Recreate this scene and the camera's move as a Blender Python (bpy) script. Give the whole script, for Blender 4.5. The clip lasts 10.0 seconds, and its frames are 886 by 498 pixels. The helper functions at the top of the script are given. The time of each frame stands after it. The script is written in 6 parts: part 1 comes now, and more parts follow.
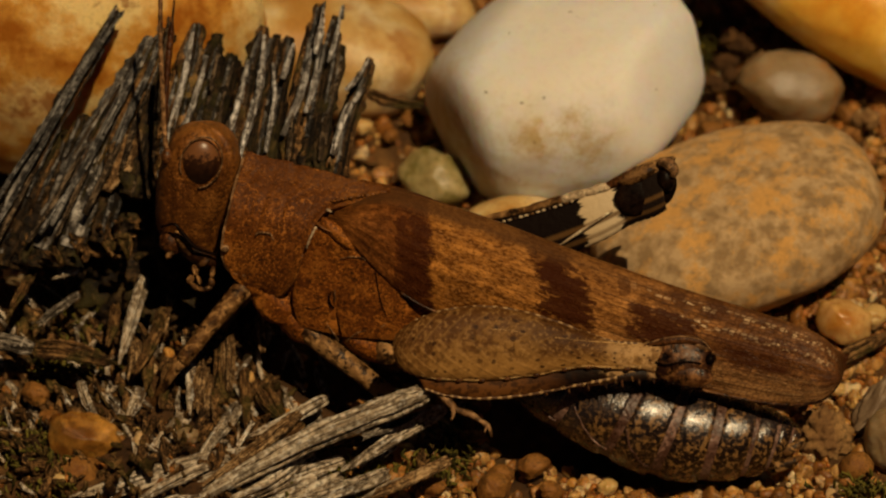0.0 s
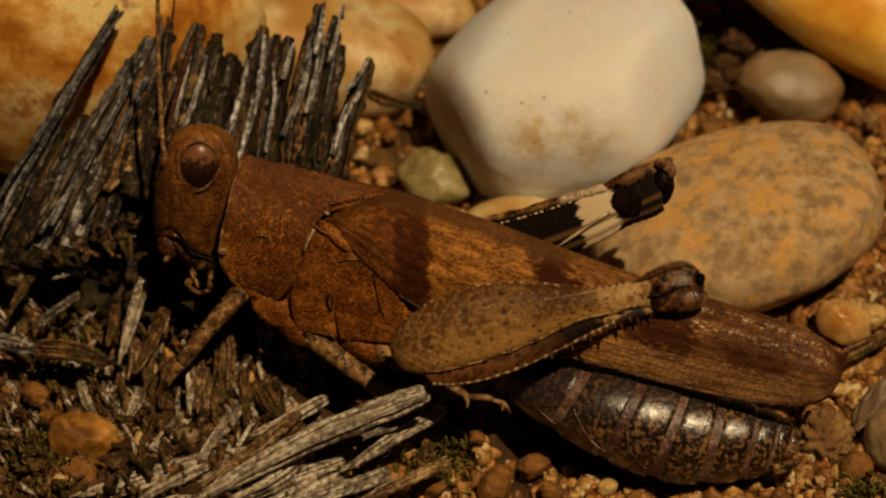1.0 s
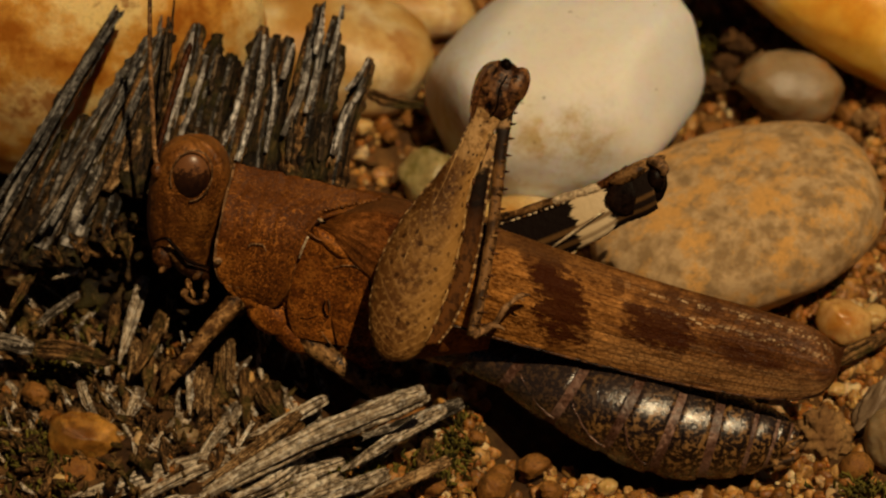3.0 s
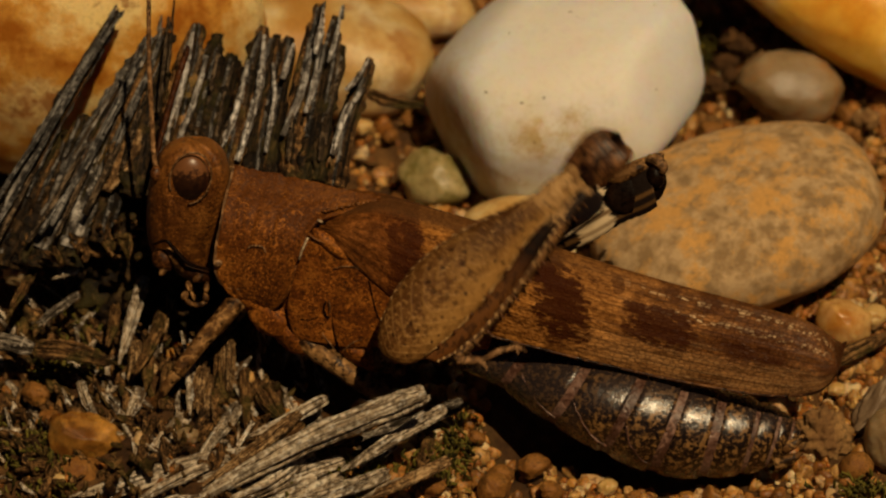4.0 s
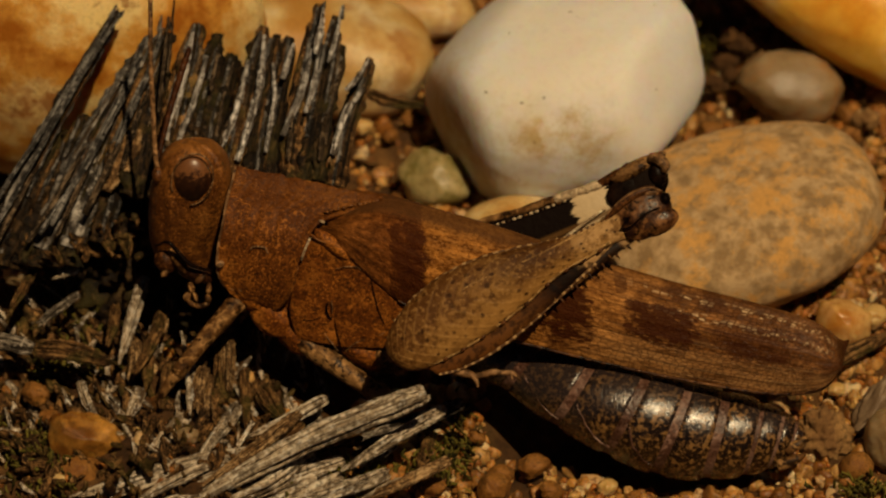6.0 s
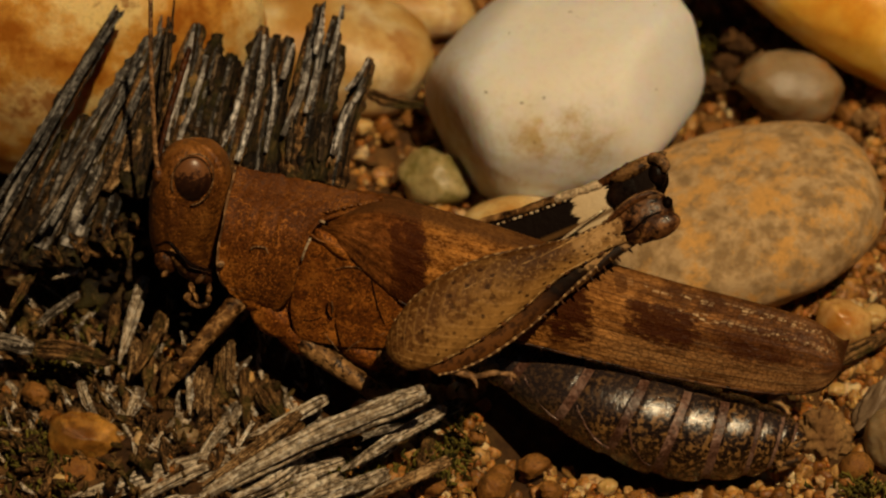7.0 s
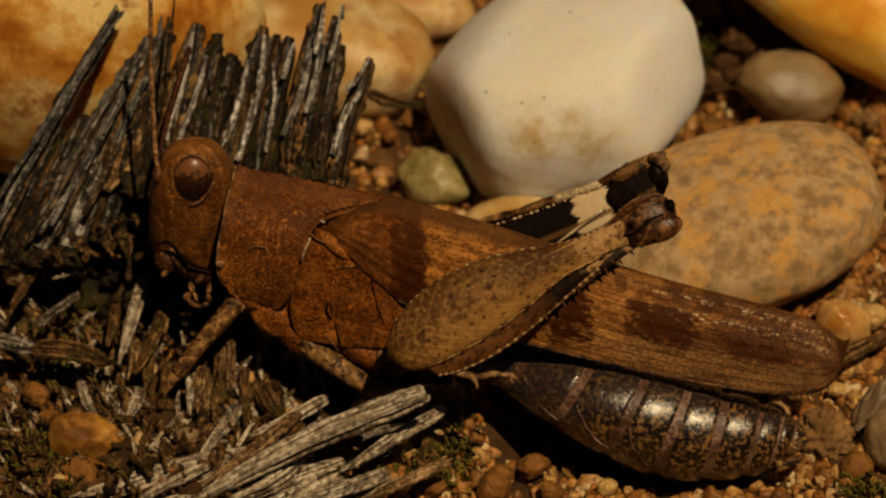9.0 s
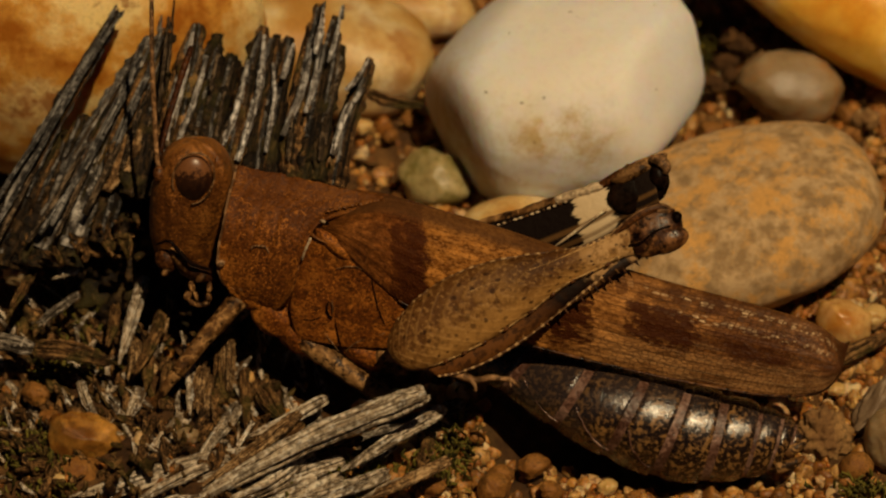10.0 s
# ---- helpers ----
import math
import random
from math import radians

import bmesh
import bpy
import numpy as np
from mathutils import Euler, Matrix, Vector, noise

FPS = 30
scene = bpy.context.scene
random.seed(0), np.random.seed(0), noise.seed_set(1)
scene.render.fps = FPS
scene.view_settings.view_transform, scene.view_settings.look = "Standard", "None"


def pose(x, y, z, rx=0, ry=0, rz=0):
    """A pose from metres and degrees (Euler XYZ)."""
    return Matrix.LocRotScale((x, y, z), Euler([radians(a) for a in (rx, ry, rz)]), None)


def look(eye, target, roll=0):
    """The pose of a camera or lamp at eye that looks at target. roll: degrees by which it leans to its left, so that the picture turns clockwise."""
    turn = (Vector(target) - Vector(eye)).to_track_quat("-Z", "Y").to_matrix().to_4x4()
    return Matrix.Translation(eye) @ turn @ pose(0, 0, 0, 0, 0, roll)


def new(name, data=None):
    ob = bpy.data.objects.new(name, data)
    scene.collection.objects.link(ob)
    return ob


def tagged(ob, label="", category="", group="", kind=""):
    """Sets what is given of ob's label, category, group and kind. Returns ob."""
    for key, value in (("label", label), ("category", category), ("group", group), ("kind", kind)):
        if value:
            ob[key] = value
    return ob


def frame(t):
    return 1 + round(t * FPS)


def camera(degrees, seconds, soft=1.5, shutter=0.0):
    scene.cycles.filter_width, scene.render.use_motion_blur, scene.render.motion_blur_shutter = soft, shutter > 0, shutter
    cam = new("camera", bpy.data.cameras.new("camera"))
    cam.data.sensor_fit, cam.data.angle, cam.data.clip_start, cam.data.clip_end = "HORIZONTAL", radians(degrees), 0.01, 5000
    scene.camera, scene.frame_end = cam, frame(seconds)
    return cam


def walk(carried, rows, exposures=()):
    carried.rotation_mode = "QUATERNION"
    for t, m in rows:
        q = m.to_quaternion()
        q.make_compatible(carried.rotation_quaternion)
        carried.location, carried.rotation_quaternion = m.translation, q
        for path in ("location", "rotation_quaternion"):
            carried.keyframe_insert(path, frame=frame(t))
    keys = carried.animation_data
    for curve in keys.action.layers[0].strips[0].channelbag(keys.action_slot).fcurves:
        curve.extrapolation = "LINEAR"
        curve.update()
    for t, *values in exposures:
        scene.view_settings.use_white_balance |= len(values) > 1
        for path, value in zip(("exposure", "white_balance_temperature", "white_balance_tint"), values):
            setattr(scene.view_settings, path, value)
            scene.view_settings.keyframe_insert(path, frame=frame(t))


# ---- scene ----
# One working cell is 23 micrometres; the working plane through the animal is 36 mm wide.
S = 0.036 / 1568
DIST = 5967.0            # viewing distance in cells
ELEV = radians(40)
RIGHT = Vector((1, 0, 0))
UP = Vector((0, math.sin(ELEV), math.cos(ELEV)))
TOWARD = Vector((0, -math.cos(ELEV), math.sin(ELEV)))
CENTRE = Vector((0, 0, 313 * S))
EYE = CENTRE + TOWARD * (DIST * S)
VIEW_ROT = Matrix((RIGHT, UP, TOWARD)).transposed()

cam = camera(2 * math.degrees(math.atan(784 / DIST)), 10.0, soft=2.25, shutter=0.5)
# a shallow depth of field, sharp at the animal
cam.data.dof.use_dof = True
cam.data.dof.focus_distance = (DIST - 60) * S
cam.data.dof.aperture_fstop = 80.0
STILL = look(EYE, CENTRE)
walk(cam, [(0, STILL), (10, STILL)], exposures=[(0, 0.0), (10, 0.0)])

# ---- world and sun ----
SUN_DIR = Vector((0.22, -0.38, 0.88)).normalized()
world = bpy.data.worlds.new("sky")
scene.world = world
world.use_nodes = True
wn = world.node_tree
sky = wn.nodes.new("ShaderNodeTexSky")
sky.sky_type = "NISHITA"
sky.sun_disc = False
sky.sun_elevation = math.asin(SUN_DIR.z)
sky.sun_rotation = math.atan2(SUN_DIR.x, SUN_DIR.y)
back = wn.nodes["Background"]
back.inputs[1].default_value = 0.0030
wn.links.new(sky.outputs[0], back.inputs[0])
sun_data = bpy.data.lights.new("sun", "SUN")
sun_data.energy = 3.3
sun_data.angle = radians(0.6)
sun_data.color = (1.0, 0.740, 0.415)
sun = new("sun", sun_data)
sun.matrix_world = look(SUN_DIR * 0.5, (0, 0, 0))


# ---- placing ----
def P(x, y, w=0.0):
    """Point at (x, y) of the working plane, moved w cells towards the eye."""
    k = 1 - w / DIST
    return CENTRE + RIGHT * ((x - 784) * S * k) + UP * ((441 - y) * S * k) + TOWARD * (w * S)


def depth_at(x, y, z):
    """How far towards the eye (x, y) lies when it is z cells above the ground."""
    a, b = P(x, y, 0).z, P(x, y, 100).z
    return 100 * (z * S - a) / (b - a)


def G(x, y, z=0.0):
    return P(x, y, depth_at(x, y, z))


def spline(pts, n):
    """n points on a smooth curve through pts (tuples of any length)."""
    p = [np.array(q, float) for q in pts]
    p = [2 * p[0] - p[1]] + p + [2 * p[-1] - p[-2]]
    out = []
    last = len(pts) - 1
    for i in range(n):
        f = i / (n - 1) * last
        k = min(int(f), last - 1)
        t = f - k
        a, b, c, d = p[k:k + 4]
        out.append(0.5 * (2 * b + (c - a) * t + (2 * a - 5 * b + 4 * c - d) * t * t + (3 * b - a - 3 * c + d) * t ** 3))
    return out


# ---- meshes ----
PLACE = {}


def mesh_from(name, verts, faces, uvs=None, smooth=True):
    me = bpy.data.meshes.new(name)
    me.from_pydata([tuple(v) for v in verts], [], faces)
    if uvs is not None:
        layer = me.uv_layers.new(name="UVMap")
        flat = np.array([uvs[i] for f in faces for i in f], float).ravel()
        layer.data.foreach_set("uv", flat)
    if smooth:
        me.polygons.foreach_set("use_smooth", [True] * len(me.polygons))
    me.update()
    return me


def merge(*meshes):
    """Joins (verts, faces, uvs) triples."""
    V, F, T = [], [], []
    for v, f, t in meshes:
        o = len(V)
        V += list(v)
        T += list(t)
        F += [tuple(i + o for i in q) for q in f]
    return V, F, T


def thing(name, data, material, label, category, group="", kind="", smooth=True):
    """A top-level mesh object; data is (verts, faces, uvs) in world space."""
    v, f, t = data
    lo = np.array([tuple(q) for q in v])
    base = Vector(((lo[:, 0].min() + lo[:, 0].max()) / 2, (lo[:, 1].min() + lo[:, 1].max()) / 2, lo[:, 2].min()))
    me = mesh_from(name, [Vector(q) - base for q in v], f, t, smooth)
    me.materials.append(material)
    ob = new(name, me)
    ob.location = base
    PLACE[ob] = Matrix.Translation(base)
    return tagged(ob, label, category, group, kind)


def holder(name, m, label, category, group="", kind=""):
    ob = new(name)
    ob.empty_display_size = 0.002
    ob.matrix_basis = m
    PLACE[ob] = m
    return tagged(ob, label, category, group, kind)


def part(name, data, material, parent, label="", pivot=None, smooth=True):
    """A mesh under a thing or a part; data in world space, pivot the world place of its joint."""
    v, f, t = data
    m = PLACE[parent].copy()
    if pivot is not None:
        m.translation = pivot
    inv = m.inverted()
    me = mesh_from(name, [inv @ Vector(q) for q in v], f, t, smooth)
    me.materials.append(material)
    ob = new(name, me)
    ob.parent = parent
    ob.matrix_basis = PLACE[parent].inverted() @ m
    PLACE[ob] = m
    if label:
        ob["label"] = label
    return ob


def skin(rings, closed=True, caps=True):
    """Faces over rings of equal length; rings hold world points."""
    n, m = len(rings[0]), len(rings)
    V, T, F = [], [], []
    for i, r in enumerate(rings):
        for j, q in enumerate(r):
            V.append(Vector(q))
            T.append((j / n, i / (m - 1)))
    for i in range(m - 1):
        for j in range(n if closed else n - 1):
            k = (j + 1) % n
            F.append((i * n + j, i * n + k, (i + 1) * n + k, (i + 1) * n + j))
    if caps and closed:
        F.append(tuple(range(n - 1, -1, -1)))
        F.append(tuple((m - 1) * n + j for j in range(n)))
    return V, F, T


def tube(path, n=10, steps=None, rough=0.0, seed=0, grooves=0.0, squash=1.0):
    """A bent rod through (x, y, w, radius) stations; grooves run along it."""
    st = spline(path, steps or max(3 * len(path), 4))
    rnd = random.Random(seed)
    prof = [1 + grooves * rnd.uniform(-1, 1) for _ in range(n)]
    turn = rnd.uniform(0, 6.28)
    pts = [P(q[0], q[1], q[2]) for q in st]
    rings = []
    gone = 0.0
    for i, c in enumerate(pts):
        d = (pts[min(i + 1, len(pts) - 1)] - pts[max(i - 1, 0)]).normalized()
        a = d.cross(TOWARD)
        a = a.normalized() if a.length > 1e-6 else RIGHT
        b = d.cross(a).normalized()
        r = max(st[i][3], 0.4) * S
        gone = gone + (c - pts[i - 1]).length / S if i else 0.0
        ring = []
        for j in range(n):
            f = turn + 2 * math.pi * j / n
            k = r * prof[j] * (1 + rough * noise.noise(Vector((j * 0.9 + seed * 3.1, gone * 0.045, seed * 7.7))) + 0.3 * rough * noise.noise(Vector((j * 1.9, gone * 0.11, seed * 5.1))))
            ring.append(c + a * (math.cos(f) * k) + b * (math.sin(f) * k * squash))
        rings.append(ring)
    V, F, T = skin(rings)
    L = sum((pts[i + 1] - pts[i]).length for i in range(len(pts) - 1)) / S / 100
    T = [(u, v * L) for u, v in T]
    return V, F, T


def ball(centre, ax, n=3, lump=0.0, size=1.0, seed=0, square=0.0, cuts=()):
    """An uneven rounded lump: ax are three half-axes (world vectors), centre a world point."""
    bm = bmesh.new()
    bmesh.ops.create_icosphere(bm, subdivisions=n, radius=1)
    bm.verts.ensure_lookup_table()
    V = []
    for v in bm.verts:
        u = v.co.normalized()
        if square:
            p = 2 + square * 4
            u = u / (abs(u.x) ** p + abs(u.y) ** p + abs(u.z) ** p) ** (1 / p)
        k = 1.0
        if lump:
            q = v.co * size + Vector((seed * 5.3, seed * 2.9, seed))
            k += lump * (noise.noise(q) + 0.35 * noise.noise(q * 2.7) + 0.12 * noise.noise(q * 7))
        q = (ax[0] * u.x + ax[1] * u.y + ax[2] * u.z) * k
        for (cx, cy, cz, reach, *ease) in cuts:
            m = (RIGHT * cx + UP * cy + TOWARD * cz).normalized()
            over = q.dot(m) - reach * S
            if over > 0:
                q = q - m * (0.85 * over * over / (over + (ease[0] if ease else 45) * S))
        V.append(centre + q)
    F = [tuple(q.index for q in f.verts) for f in bm.faces]
    T = [(v.co.x, v.co.y) for v in bm.verts]
    bm.free()
    return V, F, T


def rest_axes(a, b, c, angle):
    """Half-axes of a stone: a along the working plane at an angle, b across, c in depth."""
    t = radians(angle)
    e1 = RIGHT * math.cos(t) + UP * math.sin(t)
    e2 = -RIGHT * math.sin(t) + UP * math.cos(t)
    return [e1 * (a * S), e2 * (b * S), TOWARD * (c * S)]


def lying_axes(a, b, high, angle):
    """Half-axes of a stone that lies flat: a along, high upright, and as deep as the seen half-height b asks."""
    deep = math.sqrt(max(b * b - (high * math.cos(ELEV)) ** 2, 1.0)) / math.sin(ELEV)
    turn = Matrix.Rotation(radians(angle), 3, TOWARD)
    return [turn @ RIGHT * (a * S), turn @ Vector((0, deep * S, 0)), turn @ Vector((0, 0, high * S))]


def stone(name, x, y, a, b, c, angle, material, label, category="stone", sunk=0.88, n=4, group="pebbles on the ground", lift=0.0, high=0, **kw):
    ax = lying_axes(a, b, high, angle) if high else rest_axes(a, b, c, angle)
    reach = math.sqrt(sum(v.z ** 2 for v in ax)) / S
    centre = G(x, y, reach * sunk + lift)
    k = (EYE - centre).length / (DIST * S)
    return thing(name, ball(centre, [v * k for v in ax], n=n, **kw), material, label, category, group)


# ---- materials ----
def nodes_of(name):
    m = bpy.data.materials.new(name)
    m.use_nodes = True
    nt = m.node_tree
    return m, nt, nt.nodes["Principled BSDF"]


def add(nt, kind, **kw):
    nd = nt.nodes.new(kind)
    for k, v in kw.items():
        if k == "operation":
            nd.operation = v
        elif k == "blend":
            nd.data_type, nd.blend_type = "RGBA", v
        else:
            nd.inputs[k].default_value = v
    return nd


def coords(nt, which="Object", scale=(1, 1, 1), rot=(0, 0, 0)):
    tc = nt.nodes.new("ShaderNodeTexCoord")
    mp = nt.nodes.new("ShaderNodeMapping")
    mp.inputs["Scale"].default_value = scale
    mp.inputs["Rotation"].default_value = rot
    nt.links.new(tc.outputs[which], mp.inputs[0])
    return mp.outputs[0]


def noise_tex(nt, vec, scale, detail=4, rough=0.6):
    nd = add(nt, "ShaderNodeTexNoise", Scale=scale, Detail=detail, Roughness=rough)
    nt.links.new(vec, nd.inputs["Vector"])
    return nd.outputs["Fac"]


def ramp(nt, fac, stops):
    nd = nt.nodes.new("ShaderNodeValToRGB")
    el = nd.color_ramp.elements
    while len(el) < len(stops):
        el.new(0.5)
    for e, (p, c) in zip(el, stops):
        e.position = p
        e.color = (*c, 1) if len(c) == 3 else c
    nt.links.new(fac, nd.inputs[0])
    return nd.outputs[0]


def grey(a):
    return (a, a, a)


def mix(nt, fac, a, b, blend="MIX"):
    nd = add(nt, "ShaderNodeMix", blend=blend)
    for sock, v in ((nd.inputs[0], fac), (nd.inputs[6], a), (nd.inputs[7], b)):
        if hasattr(v, "links"):
            nt.links.new(v, sock)
        elif isinstance(v, tuple):
            sock.default_value = (*v, 1)
        else:
            sock.default_value = v
    return nd.outputs[2]


def calc(nt, op, a, b=0.0):
    nd = add(nt, "ShaderNodeMath", operation=op)
    for sock, v in ((nd.inputs[0], a), (nd.inputs[1], b)):
        if hasattr(v, "links"):
            nt.links.new(v, sock)
        else:
            sock.default_value = v
    return nd.outputs[0]


def blot(nt, u, v, cu, cv, ru, rv, wobble, soft=0.35):
    """Mask of a marking with an uneven outline: 1 inside an ellipse of (u, v), 0 outside."""
    a = calc(nt, "POWER", calc(nt, "ABSOLUTE", calc(nt, "DIVIDE", calc(nt, "SUBTRACT", u, cu), ru)), 3.0)
    b = calc(nt, "POWER", calc(nt, "ABSOLUTE", calc(nt, "DIVIDE", calc(nt, "SUBTRACT", v, cv), rv)), 3.0)
    d = calc(nt, "ADD", calc(nt, "ADD", a, b), wobble)
    return ramp(nt, calc(nt, "MULTIPLY", d, 0.5), [(0.5 - soft / 2, grey(1)), (0.5 + soft / 2, grey(0))])


def bump(nt, bsdf, height, strength, dist=0.0001):
    nd = add(nt, "ShaderNodeBump", Strength=strength, Distance=dist)
    nt.links.new(height, nd.inputs["Height"])
    nt.links.new(nd.outputs[0], bsdf.inputs["Normal"])


def finish(nt, bsdf, colour, rough=0.6, spec=0.5, coat=0.0):
    if hasattr(colour, "links"):
        nt.links.new(colour, bsdf.inputs["Base Color"])
    else:
        bsdf.inputs["Base Color"].default_value = (*colour, 1)
    if hasattr(rough, "links"):
        nt.links.new(rough, bsdf.inputs["Roughness"])
    else:
        bsdf.inputs["Roughness"].default_value = rough
    if hasattr(spec, "links"):
        nt.links.new(spec, bsdf.inputs["Specular IOR Level"])
    else:
        bsdf.inputs["Specular IOR Level"].default_value = spec
    bsdf.inputs["Coat Weight"].default_value = coat
    bsdf.inputs["Coat Roughness"].default_value = 0.25


def chitin(name, dark, mid, light, rough=0.6, spec=0.14, speck=0.6, relief=1.0, grain=5600.0, granules=0.45, back=None):
    """Mottled, finely pitted insect skin."""
    m, nt, b = nodes_of(name)
    v = coords(nt)
    big = noise_tex(nt, v, 420, 6, 0.72)
    fine = noise_tex(nt, v, grain, 3, 0.6)
    col = ramp(nt, big, [(0.40, dark), (0.50, mid), (0.60, light)])
    dots = ramp(nt, fine, [(0.42, grey(1)), (0.50, grey(0))])
    col = mix(nt, calc(nt, "MULTIPLY", dots, speck), col, tuple(c * 0.25 for c in dark))
    pale = ramp(nt, noise_tex(nt, v, grain * 1.5, 3), [(0.54, grey(0)), (0.62, grey(1))])
    pale = calc(nt, "MULTIPLY", pale, ramp(nt, noise_tex(nt, v, 900, 3), [(0.40, grey(0.35)), (0.60, grey(1))]))
    col = mix(nt, calc(nt, "MULTIPLY", pale, granules), col, tuple(min(1, c * 1.9) for c in light))
    rare = ramp(nt, noise_tex(nt, v, grain * 0.45, 3), [(0.62, grey(0)), (0.66, grey(1))])
    col = mix(nt, calc(nt, "MULTIPLY", rare, 0.6), col, tuple(c * 0.2 for c in dark))
    if back:
        sep = nt.nodes.new("ShaderNodeSeparateXYZ")
        nt.links.new(nt.nodes.new("ShaderNodeTexCoord").outputs["UV"], sep.inputs[0])
        off = calc(nt, "ADD", calc(nt, "ABSOLUTE", calc(nt, "SUBTRACT", sep.outputs[1], 0.5)), calc(nt, "MULTIPLY", calc(nt, "SUBTRACT", big, 0.5), 0.35))
        col = mix(nt, ramp(nt, off, [(0.12, grey(0.62)), (0.27, grey(0))]), col, back)
    fold = calc(nt, "ABSOLUTE", calc(nt, "SUBTRACT", noise_tex(nt, v, 520, 3, 0.6), 0.5))
    crease = ramp(nt, fold, [(0.005, grey(1)), (0.016, grey(0))])
    crease = calc(nt, "MULTIPLY", crease, ramp(nt, noise_tex(nt, v, 1700, 2), [(0.48, grey(0)), (0.56, grey(1))]))
    col = mix(nt, calc(nt, "MULTIPLY", crease, 0.42), col, tuple(min(1, c * 2.2) for c in light))
    finish(nt, b, col, ramp(nt, fine, [(0.35, grey(rough - 0.14)), (0.65, grey(rough + 0.15))]), spec)
    bump(nt, b, fine, relief, 0.00006)
    return m


BODY = chitin("brown_cuticle", (0.090, 0.0235, 0.0026), (0.158, 0.046, 0.0052), (0.240, 0.082, 0.0115), spec=0.13, speck=0.62, grain=6400.0, granules=0.75)
SHIELD = chitin("shield_cuticle", (0.085, 0.0235, 0.0026), (0.150, 0.046, 0.0055), (0.225, 0.080, 0.0125), spec=0.13, speck=0.6, grain=6400.0, granules=0.75, back=(0.062, 0.0185, 0.0025))
HEADM = chitin("head_cuticle", (0.078, 0.024, 0.0035), (0.125, 0.042, 0.0065), (0.190, 0.072, 0.0135), speck=0.5, spec=0.22, rough=0.5, grain=6200.0, granules=0.6)
LEG = chitin("leg_cuticle", (0.045, 0.017, 0.004), (0.098, 0.044, 0.0125), (0.25, 0.135, 0.050), speck=0.95, grain=2200)
KNEEB = chitin("knee_plate", (0.014, 0.004, 0.0014), (0.050, 0.017, 0.0045), (0.150, 0.066, 0.022), rough=0.4, spec=0.2, speck=1.0, relief=1.0, grain=2400)
KNEE = chitin("knee_cuticle", (0.018, 0.006, 0.002), (0.045, 0.015, 0.004), (0.10, 0.038, 0.011), rough=0.45, spec=0.12, relief=0.5)
RUFOUS = chitin("reddish_cuticle", (0.016, 0.0045, 0.0012), (0.036, 0.010, 0.0022), (0.070, 0.022, 0.005), rough=0.45, spec=0.12, relief=0.5)
FOOT = chitin("foot_cuticle", (0.07, 0.033, 0.013), (0.16, 0.08, 0.032), (0.27, 0.15, 0.068), speck=0.7, grain=3000)
BLACK = chitin("black_cuticle", (0.003, 0.0014, 0.0008), (0.005, 0.0022, 0.0012), (0.009, 0.004, 0.002), rough=0.45, spec=0.04, speck=0.3, relief=0.3)
PALE = chitin("pale_cuticle", (0.25, 0.17, 0.10), (0.42, 0.30, 0.18), (0.6, 0.46, 0.3), speck=0.4)


